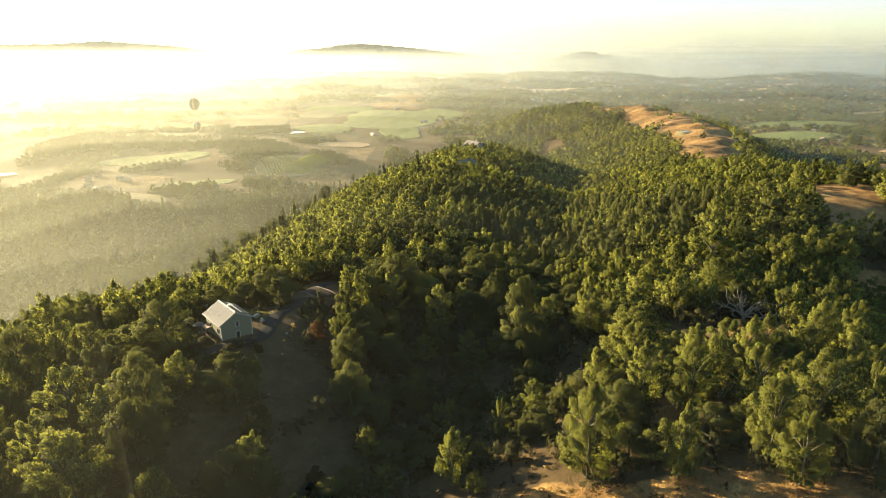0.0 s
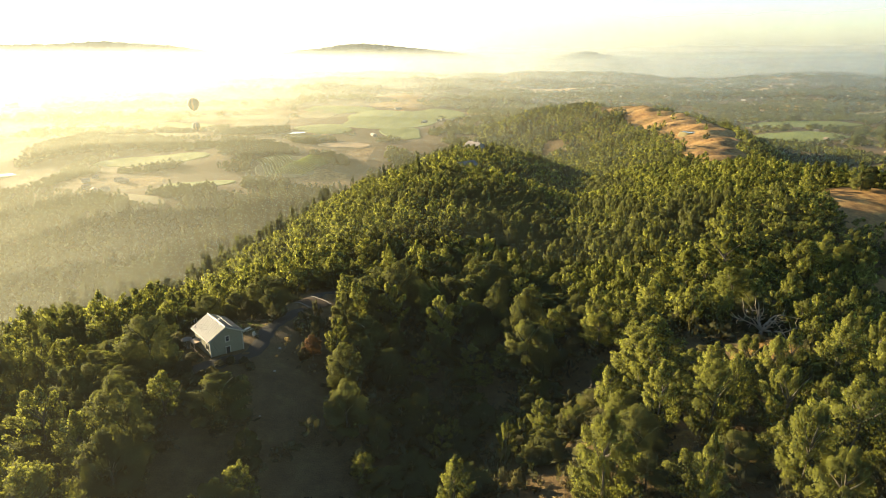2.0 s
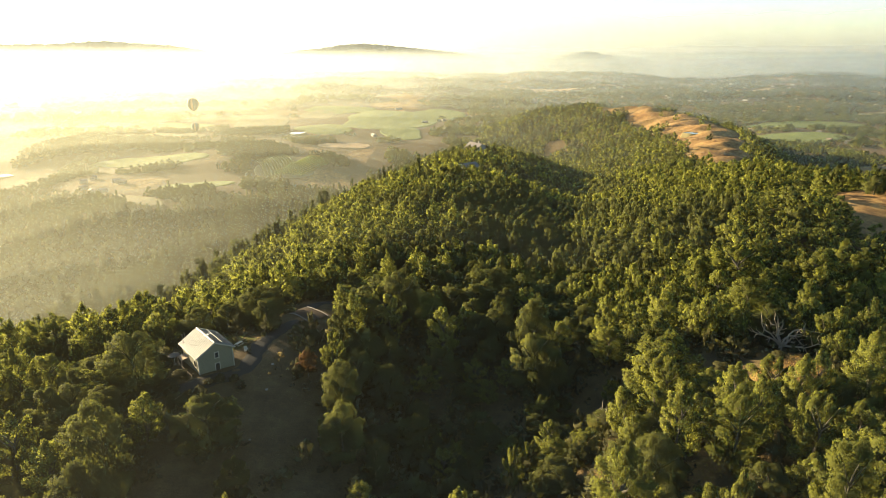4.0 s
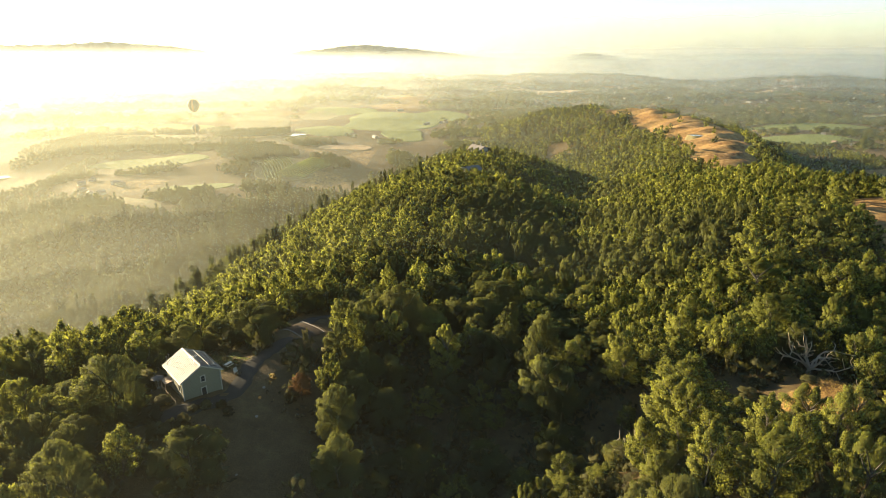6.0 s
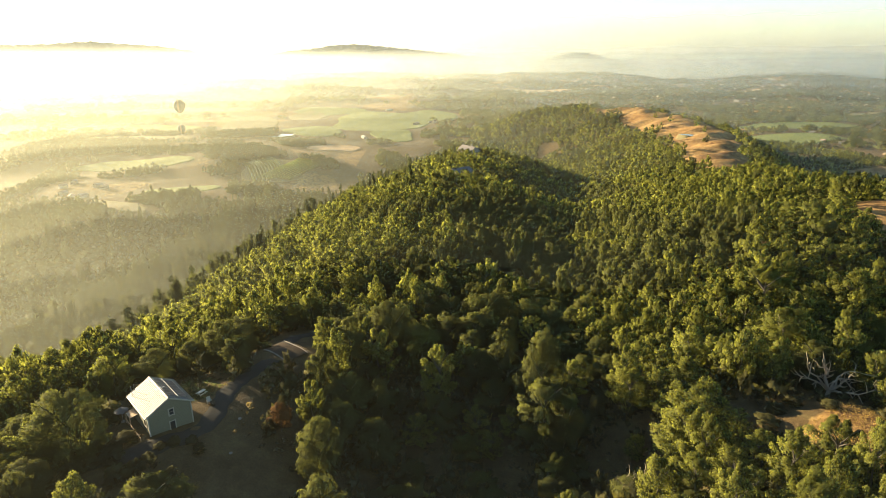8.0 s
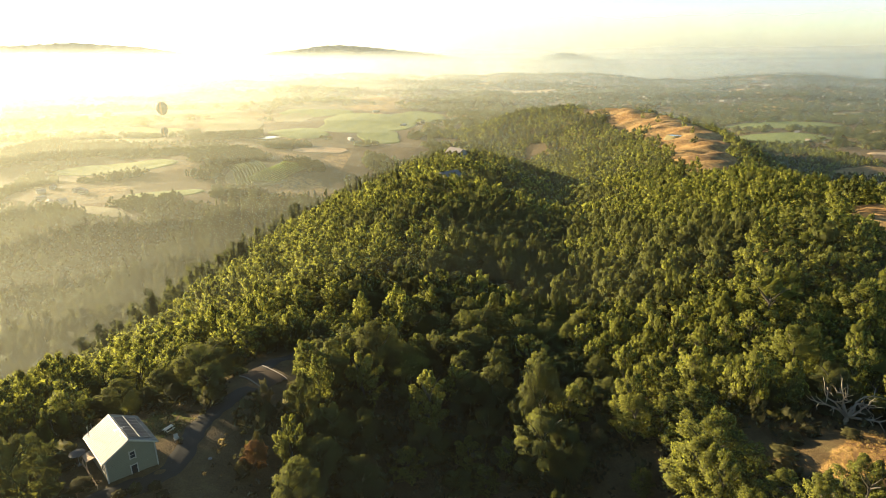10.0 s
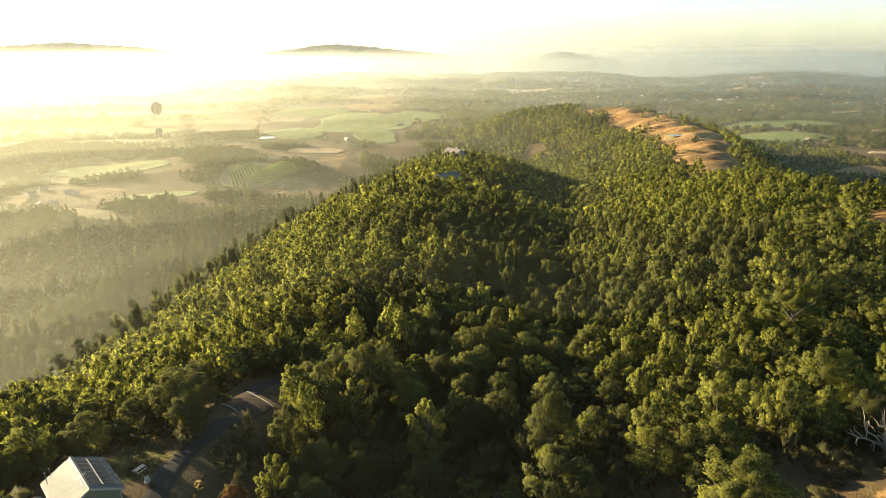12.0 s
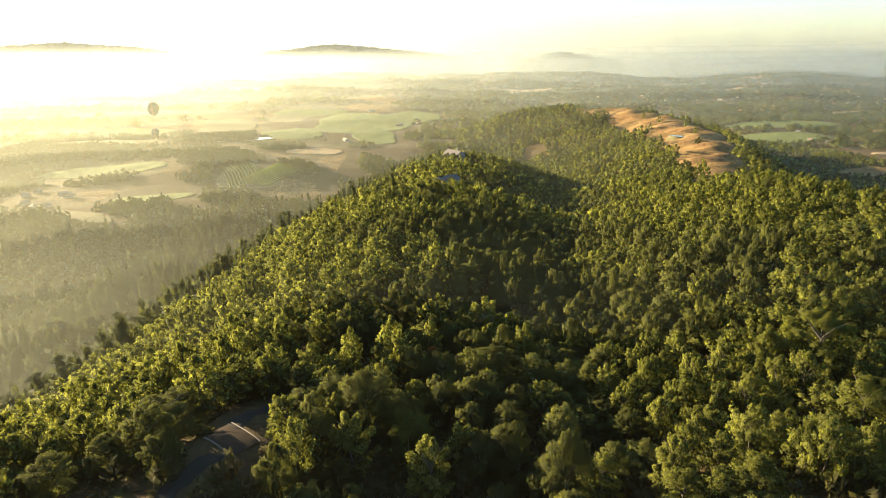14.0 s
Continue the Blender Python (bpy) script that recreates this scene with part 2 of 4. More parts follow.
def grass_share(x, y):
    """Where the ground is open dry grass (1) and where it is woodland floor (0)."""
    x, y = np.asarray(x, float), np.asarray(y, float)
    wob = 5 * ripple(x, y, 38, 5)
    open_ = np.zeros(x.shape)

    def patch(cx, cy, ax, ay, turn, soft=0.25):
        c, s = np.cos(np.radians(turn)), np.sin(np.radians(turn))
        u, v = (x - cx) * c + (y - cy) * s, (y - cy) * c - (x - cx) * s
        d = np.hypot((u + wob * 0.5) / ax, (v + wob * 0.5) / ay)
        return 1 / (1 + np.exp((d - 1) / soft * 2.2))
    for p in GRASS:
        open_ = np.maximum(open_, patch(*p))
    return open_


GRASS = [(29, 61.5, 33, 8.5, -13), (72, 20, 34, 40, 0), (61.5, 106.5, 9, 5, 25), (36, 83, 4, 3, 0), (150, 214, 34, 14, 61), (126, 160, 12, 5, 30), (203, 440, 19, 34, -20), (236, 512, 31, 46, -25), (270, 598, 32, 64, -22),
         (304, 695, 41, 70, -18), (330, 795, 48, 75, -8), (345, 930, 56, 110, 8), (322, 1075, 52, 50, 0), (288, 1118, 26, 30, 20), (600, 790, 60, 50, 10), (760, 820, 60, 20, 0)]
xs = np.union1d(wave_steps(330, 40, 105, 4850), np.arange(180, 420, 7.0))
ys = np.union1d(wave_steps(330, 170, 105, 4850), np.arange(420, 1120, 7.0))
gx, gy = np.meshgrid(xs, ys)
gz = land(gx, gy)
far = np.hypot(gx, gy)
index = np.arange(gx.size).reshape(gx.shape)
quads = np.stack([index[:-1, :-1], index[:-1, 1:], index[1:, 1:], index[1:, :-1]], -1).reshape(-1, 4)
valley = 1 / (1 + np.exp(-(far - 1250) / 120))
share = np.maximum(grass_share(gx, gy), valley * np.clip(0.30 + 0.45 * ripple(gx, gy, 420, 8), 0, 0.8))
share = np.maximum(share, (gy > 640) * (gx < -120) * (gz < -70) * np.clip(0.12 + 0.5 * ripple(gx, gy, 150, 9), 0, 0.5))
ground = mesh_object("ground", np.stack([gx, gy, gz], -1).reshape(-1, 3), quads, GROUND, True, share.ravel(), "grass")
tagged(ground, "hilly ground of brown earth and golden dry grass", "ground", kind="structure")


# ---- trees ----
def leaf_cloud(rng, count, size, shape, lobes=26, squash=0.8):
    """Leaf clumps as small bent quads round the lobes of a crown of about unit size; returns verts and faces."""
    pts, outs = [], []
    if shape == "cone":
        h = 1 - np.sqrt(rng.random(count))
        a = rng.random(count) * 2 * np.pi
        tier = 0.75 + 0.25 * np.sin(h * 40 + 2 * np.sin(a * 3))
        r = (1.02 - h) * 0.50 * tier * (0.75 + 0.3 * rng.random(count))
        p = np.stack([r * np.cos(a), r * np.sin(a), h * 2.3], -1)
        o = np.stack([np.cos(a), np.sin(a), np.full(count, 0.35)], -1)
    else:
        # sprays: leafy plumes that leave the trunk and end on an uneven outline
        ang = np.arange(lobes) * 2.399 + rng.random(lobes) * 0.8
        lift = np.linspace(0.05, 0.98, lobes) + rng.normal(size=lobes) * 0.06
        if shape == "tall":
            wide = np.sin(np.pi * np.clip(lift, 0.02, 1) ** 0.75) ** 0.6 * (0.62 + 0.38 * rng.random(lobes))
            high, tip, fat = 2.0, 0.36, 0.23
        else:
            wide = np.sqrt(np.clip(1 - np.clip(lift, 0, 1) ** 2.2, 0.03, 1)) * (0.66 + 0.34 * rng.random(lobes)) * (0.75 + 0.25 * np.clip(lift * 4, 0, 1))
            high, tip, fat = 1.15 + 0.4 * squash, 0.12, 0.27
        foot = np.stack([0.12 * np.cos(ang), 0.12 * np.sin(ang), np.clip(lift - 0.3, 0.02, 1) * high], -1)
        end = np.stack([wide * np.cos(ang), wide * np.sin(ang), (lift * (1 - tip * 0.5) + tip * 0.5 * rng.random(lobes)) * high], -1)
        fats = fat * (0.7 + 0.6 * rng.random(lobes))
        pick = rng.integers(0, lobes, count)
        t = 0.3 + 0.72 * rng.random(count) ** 0.7
        way = end - foot
        way = way / np.linalg.norm(way, axis=1)[:, None]
        ball = rng.normal(size=(count, 3))
        ball /= np.linalg.norm(ball, axis=1)[:, None]
        ball[:, 2] = np.where(ball[:, 2] < -0.3, -ball[:, 2], ball[:, 2])
        thick = fats[pick] * np.clip(1.3 - t, 0.3, 1) ** 0.6 * (0.65 + 0.4 * rng.random(count))
        p = foot[pick] + (end - foot)[pick] * t[:, None] + ball * thick[:, None]
        o = ball * 0.8 + way[pick] * 0.5 + (0, 0, 0.2)
        o /= np.linalg.norm(o, axis=1)[:, None]
    up = o * 0.5 + rng.normal(size=(count, 3)) * 0.65 + (0, 0, 0.4)
    up /= np.linalg.norm(up, axis=1)[:, None]
    n = o + rng.normal(size=(count, 3)) * 0.7
    n -= up * (n * up).sum(1)[:, None]
    n /= np.linalg.norm(n, axis=1)[:, None]
    side = np.cross(up, n)
    s = size * (0.6 + 0.8 * rng.random(count))[:, None]
    k = (0.5 + 0.3 * rng.random(count))[:, None]
    corners = [p - up * s * 0.8, p + side * s * k - n * s * 0.25, p + up * s * 1.2, p - side * s * k - n * s * 0.25]
    v = np.stack(corners, 1).reshape(-1, 3)
    f = np.arange(count * 4).reshape(-1, 4)
    # rounded shading: leaves share the lean of the bough and crown that they cover
    mid = p - p.mean(0) * (1, 1, 0.75)
    mid /= np.linalg.norm(mid, axis=1)[:, None] + 1e-6
    m = 0.26 * o + 0.6 * mid + 0.12 * n + (0, 0, 0.25)
    m /= np.linalg.norm(m, axis=1)[:, None]
    return v, f, np.repeat(m, 4, 0)


def trunk_bm(rng, height, radius, spread, limbs=6):
    bm = bmesh.new()
    lean = rng.normal(size=2) * 0.08 * height
    top = Vector((lean[0], lean[1], height * 0.62))
    mid = Vector((lean[0] * 0.3, lean[1] * 0.3, height * 0.3))
    tube(bm, [(0, 0, -0.6), (0, 0, 0.2), mid, top], [radius * 1.5, radius * 1.1, radius * 0.8, radius * 0.35])
    for n in range(limbs):
        a = n * 2.4 + rng.random()
        t = 0.35 + 0.6 * rng.random()
        start = mid.lerp(top, t)
        out = Vector((math.cos(a), math.sin(a), 0.0)) * spread * (0.45 + 0.3 * rng.random())
        end = start + out + Vector((0, 0, height * (0.12 + 0.2 * rng.random())))
        knee = start.lerp(end, 0.5) + Vector((0, 0, -0.04 * height + 0.08 * height * rng.random()))
        tube(bm, [start, knee, end], [radius * 0.45, radius * 0.3, radius * 0.1], 5)
    return bm


def crown_mesh(name, rng, count, size, shape, mat, lobes=26, squash=0.8):
    v, f, m = leaf_cloud(rng, count, size, shape, lobes, squash)
    ob = mesh_object(name, v, f, mat, normals=m)
    me = ob.data
    bpy.data.objects.remove(ob)
    return me


TREE_KINDS = {
    "oak_tree": dict(shape="round", leaf=LEAF_OAK, label="rounded evergreen oak with a dense dark green crown", trunk=0.3, lift=0.08),
    "bay_tree": dict(shape="tall", leaf=LEAF_BAY, label="upright leafy tree with a bright yellow-green crown", trunk=0.22, lift=0.03),
    "shrub": dict(shape="round", leaf=LEAF_SHRUB, label="low dusty green shrub on the hillside", trunk=0.08, lift=0.02),
    "fir_tree": dict(shape="cone", leaf=LEAF_FIR_SHADED, label="dark pointed fir on the steep valley side", trunk=0.2, lift=0.06),
    "rusty_tree": dict(shape="round", leaf=LEAF_RUST, label="small tree with rust-brown dry leaves", trunk=0.15, lift=0.2),
}
PROTOS = {}
rng = np.random.default_rng(7)
for kind, k in TREE_KINDS.items():
    for n in range(4 if kind != "rusty_tree" else 1):
        for detail, (count, size) in (("near", (8400, 0.037)), ("mid", (2200, 0.070))):
            me = crown_mesh("crown", rng, count if kind != "shrub" else count // 2, size * (1.0 if kind != "shrub" else 1.5), k["shape"], k["leaf"], 26 + 5 * n, 0.3 + 0.25 * n)
            bm = trunk_bm(rng, 1.0, 0.036, 0.55)
            tm = bpy.data.meshes.new("trunk")
            bm.to_mesh(tm)
            bm.free()
            tm.materials.append(BARK)
            PROTOS.setdefault((kind, detail), []).append((me, tm))
tree_rng = np.random.default_rng(11)


def plant(kind, x, y, height, width, detail="near", group="trees of the hillside"):
    """One tree: trunk and crown under an empty at its foot."""
    k = TREE_KINDS[kind]
    me, tm = PROTOS[kind, detail][tree_rng.integers(len(PROTOS[kind, detail]))]
    z = float(land(x, y))
    t = thing(kind, pose(x, y, z, 0, 0, tree_rng.random() * 360), k["label"], "shrub" if kind == "shrub" else "tree", group)
    c, s = new("crown", me), new("trunk", tm)
    c.parent = s.parent = t
    lift = k["lift"] * height
    tall = {"tall": 2.05, "cone": 2.3}.get(k["shape"], 1.55)
    c.location, c.scale = (0, 0, lift), (width / 2, width / 2, (height - lift) / tall)
    s.scale = (width * 0.55, width * 0.55, height)
    return t


# wooded or open at a place
def wooded(x, y):
    x, y = np.asarray(x, float), np.asarray(y, float)
    w = 1 - grass_share(x, y)
    for cx, cy, ax, ay, turn in CLEARINGS:
        c, s = np.cos(np.radians(turn)), np.sin(np.radians(turn))
        u, v = (x - cx) * c + (y - cy) * s, (y - cy) * c - (x - cx) * s
        w = np.where(np.hypot(u / ax, v / ay) < 1 + 0.15 * ripple(x, y, 17, 6), 0, w)
    return w


CLEARINGS = [(-42, 110, 11, 9, 45), (-36, 122, 5, 20, 5), (-29, 98, 9, 17, 10), (-38, 98, 10, 6, 0), (-36, 80, 9, 12, 0), (-20, 80, 8, 10, 0), (-31.5, 138, 7, 6, 20), (-29, 148, 6, 7, 20), (8, 75, 12, 7, 0), (-45, 123, 8, 7, 0),
             (33, 590, 15, 11, 0), (6, 418, 8, 10, 0), (14, 201, 9, 9, 0), (30, 211, 8, 5, 0), (33, 137, 7, 5, 0), (-21, 168, 7, 3, 30), (4, 172, 4, 4, 0), (30, 112, 5, 6, 0), (12, 112, 4, 5, 0), (58, 101, 6, 6, 0), (38, 79, 5, 4, 0), (52, 112, 9, 5, -32), (62, 112, 6, 4, 0), (66, 116, 6, 5, 0)]


FIELDS = [(-150, 1420, 240, 420, 6, "green"), (-250, 1200, 130, 160, 8, "green"), (-95, 1180, 90, 170, 10, "green"), (-20, 1560, 150, 260, 0, "green"), (-300, 1640, 200, 160, 0, "green"),
          (-420, 1330, 120, 330, 14, "straw"), (-330, 1500, 90, 200, 10, "straw"), (-175, 1000, 100, 60, 5, "tan"), (-330, 985, 120, 60, 25, "straw"), (-222, 800, 92, 100, 14, "straw"),
          (-300, 700, 90, 40, 30, "green"), (-420, 840, 160, 60, 20, "green"), (-330, 610, 110, 26, -35, "straw"), (-520, 1050, 190, 80, 15, "straw"), (-610, 1250, 240, 110, 12, "green")]
FIELDS += [(700, 1190, 200, 150, 20, "green"), (860, 1440, 330, 110, 8, "green"), (640, 1640, 160, 120, 0, "green"), (1050, 1300, 170, 50, -10, "tan"), (760, 930, 140, 50, 5, "tan"),
           (1750, 2150, 240, 120, 0, "tan"), (1340, 2650, 220, 150, 0, "tan"), (420, 2650, 260, 160, 0, "tan"), (1250, 1750, 200, 60, 0, "straw")]


def in_field(x, y):
    inside = np.zeros(x.shape, bool)
    for cx, cy, w, l, turn, _ in FIELDS:
        c, s = np.cos(np.radians(turn)), np.sin(np.radians(turn))
        u, v = (x - cx) * c + (y - cy) * s, (y - cy) * c - (x - cx) * s
        inside |= (np.abs(u) < w / 2 + 3) & (np.abs(v) < l / 2 + 3)
    return inside


def scatter(x0, x1, y0, y1, step, jitter, gen):
    px, py = np.meshgrid(np.arange(x0, x1, step), np.arange(y0, y1, step))
    px = px + (np.arange(px.shape[0])[:, None] % 2) * step * 0.5
    p = np.stack([px.ravel(), py.ravel()], -1)
    return p + gen.uniform(-jitter, jitter, p.shape) * step


# trees that stand out singly: place, height, width
SHRUBS_A = [(-27.2, 124.9, 3.9, 3.7), (-27.4, 112.0, 3.2, 2.9), (12.5, 80.9, 4.2, 2.8), (-18.2, 74.2, 5.0, 3.6), (-6.7, 126.4, 4.1, 3.4), (-41.2, 104.0,
    1.1, 2.2), (-39.4, 104.9, 1.6, 2.2), (-37.5, 106.2, 1.1, 2.2), (-41.8, 101.6, 1.6, 2.2), (-46.8, 105.6, 1.6, 4.0), (-47.1, 101.7, 2.4, 4.6),
    (-51.8, 106.2, 3.2, 3.2), (-49.9, 100.4, 2.0, 4.0), (-57.3, 109.8, 1.6, 4.6), (-42.6, 99.4, 2.4, 3.2), (-44.2, 97.6, 3.2, 4.0), (-53.1,
    111.1, 2.0, 4.6), (-52.0, 99.5, 1.6, 3.2), (-35.8, 104.6, 1.6, 2.2), (-39.9, 97.0, 1.1, 2.2)]
SHRUBS_B = [(-37.7, 99.4, 1.6, 2.2), (52.0, 110.0, 1.8, 4.5), (55.0, 113.0, 1.6, 4.0), (50.0, 106.0, 2.4, 5.0), (58.5, 114.0, 1.4, 3.2), (56.0, 100.0,
    1.8, 4.0), (63.0, 112.0, 1.3, 3.4), (51.0, 101.0, 2.5, 4.5), (47.0, 112.0, 2.2, 5.0)]
RUSTY_TREES_A = [(-25.9, 113.2, 6.1, 4.7), (-10.1, 117.1, 6.8, 5.3), (0.9, 168.1, 6.4, 4.3)]
BAY_TREES_A = [(22.6, 72.2, 16.0, 10.6), (2.7, 78.0, 10.2, 6.4), (11.4, 91.0, 8.7, 4.2), (-48.7, 64.9, 13.7, 13.1), (40.5, 108.9, 14.0, 15.8), (34.1, 85.6,
    13.4, 8.4), (40.6, 82.1, 14.0, 10.0), (45.9, 68.3, 14.0, 7.8), (47.0, 62.8, 10.8, 8.2), (33.8, 67.6, 12.5, 5.6), (-58.5, 80.7, 12.7, 10.1),
    (42.6, 120.5, 7.5, 11.5), (38.1, 105.5, 12.6, 13.1), (32.7, 112.7, 5.5, 4.2), (-12.2, 135.1, 11.9, 9.4), (-3.5, 138.1, 11.5, 9.1), (77.6,
    160.3, 14.0, 17.7), (99.2, 159.9, 14.0, 16.2), (-0.1, 129.7, 13.2, 9.0), (-19.8, 131.6, 11.8, 6.8)]
BAY_TREES_B = [(68.4, 135.1, 14.0, 13.4), (54.0, 72.0, 14.5, 12.5), (49.0, 79.0, 13.0, 9.0), (44.0, 122.0, 7.5, 10.0), (68.0, 96.0, 10.0, 9.0), (6.3, 74.6, 4.5, 3.6)]
# the three near x 20, y 120 are oaks to paint the hollow's shade
OAK_TREES_A = [(-35.3, 89.3, 10.2, 12.8), (-45.3, 79.0, 14.0, 10.5), (-28.9, 81.6, 7.7, 6.1), (-43.5, 72.1, 11.7, 11.2), (-3.3, 99.1, 11.5, 9.5), (18.4,
    117.9, 14.0, 13.0), (56.0, 63.0, 11.0, 9.5), (-18.4, 106.2, 10.4, 8.8), (-10.6, 112.9, 8.9, 9.2), (-52.7, 102.3, 11.7, 12.4), (-75.9, 93.6,
    14.0, 13.1), (-44.9, 143.0, 8.4, 21.5), (18.9, 125.3, 14.0, 10.5), (21.4, 115.2, 12.7, 7.7), (-21.4, 126.1, 12.2, 7.4), (12.7, 162.5, 8.3,
    14.1), (-10.4, 142.9, 12.7, 13.7), (-52.0, 126.0, 6.3, 8.5), (-48.0, 133.0, 7.5, 10.0), (67.0, 123.0, 9.0, 11.0), (-42.0, 134.0, 9.5, 10.5), (-38.5, 129.5, 7.0, 7.0),
    (160.0, 229.0, 8.5, 9.5), (167.0, 235.0, 9.5, 11.0), (171.0, 226.0, 8.0, 9.0), (178.0, 238.0, 9.0, 10.0)]
SINGLE = [(kind, *row) for kind, rows in (("shrub", SHRUBS_A), ("shrub", SHRUBS_B), ("rusty_tree", RUSTY_TREES_A), ("bay_tree", BAY_TREES_A), ("bay_tree", BAY_TREES_B), ("oak_tree", OAK_TREES_A)) for row in rows]
for row in SINGLE:
    plant(*row)
# end of single trees
gen = np.random.default_rng(23)
near = scatter(-110, 150, 58, 215, 5.3, 0.38, gen)
d = np.hypot(near[:, 0] - 1, near[:, 1] - 30)
sight = np.abs(np.degrees(np.arctan2(near[:, 0] - 1, near[:, 1] + 5))) < 43
keep = (wooded(near[:, 0], near[:, 1]) > 0.5) & sight & (d < 150) & (gen.random(len(near)) < 0.93)
taken = np.array([row[1:3] for row in SINGLE])
gap = np.hypot(near[:, None, 0] - taken[None, :, 0], near[:, None, 1] - taken[None, :, 1]).min(1)
keep &= gap > 4.2
near, d = near[keep], d[keep]
order = np.argsort(d)
for (x, y), dist in zip(near[order], d[order]):
    # light put into species: pale bays on sunlit ground, dark oaks in shade
    tone = ripple(x, y, 45, 12) + gen.normal() * 0.55 + 0.35 * (x > 20) + 0.8 * (x > 34) + 0.25 * (y > 150) + 1.3 * (x < -25 and y > 112) - 0.6 * (6 < x < 34 and y > 118) + 0.9 * (x > 60)
    kind = "bay_tree" if tone > 0.2 else "oak_tree"
    if gen.random() < 0.08:
        kind = "shrub"
    # firs grow past the crest; their dark leaves also paint its shade
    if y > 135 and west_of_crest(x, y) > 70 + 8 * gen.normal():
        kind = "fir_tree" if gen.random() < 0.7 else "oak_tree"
    dell = 20 < x < 37 and 97 < y < 121
    hollow = 0.62 if (-14 < x < 27 and y < 122) or dell else 1.0
    # dark oaks replace bays to deepen the dell's shade
    if dell and kind == "bay_tree":
        kind = "oak_tree"
    h = {"oak_tree": 7.8, "bay_tree": 9.6, "shrub": 3.0, "fir_tree": 12.5}[kind] * (0.72 + 0.55 * gen.random()) * hollow
    w = {"oak_tree": 8.6, "bay_tree": 7.6, "shrub": 4.2, "fir_tree": 13.0}[kind] * (0.75 + 0.5 * gen.random()) * (0.5 + 0.5 * hollow)
    if -66 < x < -47 and 106 < y < 128:
        h *= 0.85
    plant(kind, float(x), float(y), h, w, "near" if dist < 105 else "mid")


def wood(name, places, heights, widths, protos, mat, label, seed):
    """Many far trees joined into one mesh."""
    g = np.random.default_rng(seed)
    pick = g.integers(0, len(protos), len(places))
    turn = g.random(len(places)) * 2 * np.pi
    z = land(places[:, 0], places[:, 1])
    vs, fs, ts, ms, base = [], [], [], [], 0
    for n, (v, f, m) in enumerate(protos):
        idx = np.nonzero(pick == n)[0]
        if not len(idx):
            continue
        c, s = np.cos(turn[idx])[:, None], np.sin(turn[idx])[:, None]
        w, h = (widths[idx] / 2)[:, None], heights[idx][:, None]
        top = v[:, 2].max()
        out = np.stack([(v[:, 0] * c - v[:, 1] * s) * w + places[idx, 0:1], (v[:, 0] * s + v[:, 1] * c) * w + places[idx, 1:2], v[:, 2] / top * h + z[idx][:, None]], -1)
        vs.append(out.reshape(-1, 3))
        fs.append((f[None] + (np.arange(len(idx)) * len(v))[:, None, None] + base).reshape(-1, f.shape[1]))
        ms.append(np.stack([m[:, 0] * c - m[:, 1] * s, m[:, 0] * s + m[:, 1] * c, np.broadcast_to(m[:, 2], (len(idx), len(m)))], -1).reshape(-1, 3))
        ts.append(np.repeat(g.random(len(idx)), len(v)))
        base += len(idx) * len(v)
    ob = mesh_object(name, np.concatenate(vs), np.concatenate(fs), mat, False, np.concatenate(ts), normals=np.concatenate(ms))
    return tagged(ob, label, "woodland", kind="stuff")


def protos_of(shape, count, size, n, seed):
    g = np.random.default_rng(seed)
    return [leaf_cloud(g, count, size, shape, 18 if count > 120 else 10, 0.6) for _ in range(n)]


# under the crowns: brush, seedlings and low scrub
gen = np.random.default_rng(29)
low = scatter(-110, 170, 58, 215, 3.3, 0.48, gen)
dl = np.hypot(low[:, 0] - 1, low[:, 1] - 30)
low = low[(grass_share(low[:, 0], low[:, 1]) < 0.4) & (dl < 175) & ((wooded(low[:, 0], low[:, 1]) > 0.5) | (gen.random(len(low)) < 0.09)) & (np.hypot(low[:, 0] + 40, low[:, 1] - 112) > 9) & (np.hypot(low[:, 0] - 62, low[:, 1] - 108) > 6)
          & (np.hypot(low[:, 0] + 31, low[:, 1] - 140) > 8)]
wood("undergrowth", low, gen.uniform(1.5, 5.2, len(low)), gen.uniform(2.6, 5.4, len(low)), protos_of("round", 44, 0.26, 6, 39), LEAF_SHRUB, "dusty green brush and seedlings under the trees", 40)
tufts = scatter(-62, 40, 62, 160, 2.0, 0.5, gen)
tufts = tufts[(wooded(tufts[:, 0], tufts[:, 1]) < 0.5) & (gen.random(len(tufts)) < 0.75) & (np.hypot(tufts[:, 0] + 43.5, tufts[:, 1] - 111) > 6.5) & (np.hypot(tufts[:, 0] + 31.5, tufts[:, 1] - 138) > 6) & (np.abs(tufts[:, 0] + 35.3) > 2.4 + 30 * (tufts[:, 1] < 108) + 30 * (tufts[:, 1] > 136))]
wood("dry_tufts", tufts, gen.uniform(0.2, 0.9, len(tufts)), gen.uniform(0.7, 2.2, len(tufts)), protos_of("round", 16, 0.42, 5, 37), LEAF_DRY, "dry brown tufts and weeds on the bare slope", 38)
blades = scatter(0, 76, 52, 116, 0.55, 0.5, gen)
blades = blades[grass_share(blades[:, 0], blades[:, 1]) > 0.55]
wood("dry_grass", blades, gen.uniform(0.2, 0.55, len(blades)), gen.uniform(0.5, 0.9, len(blades)), protos_of("round", 12, 0.30, 5, 57), LEAF_STRAW, "golden dry grass standing on the open slope", 58)
lawn = scatter(-52, -36, 113, 128, 0.42, 0.5, gen)
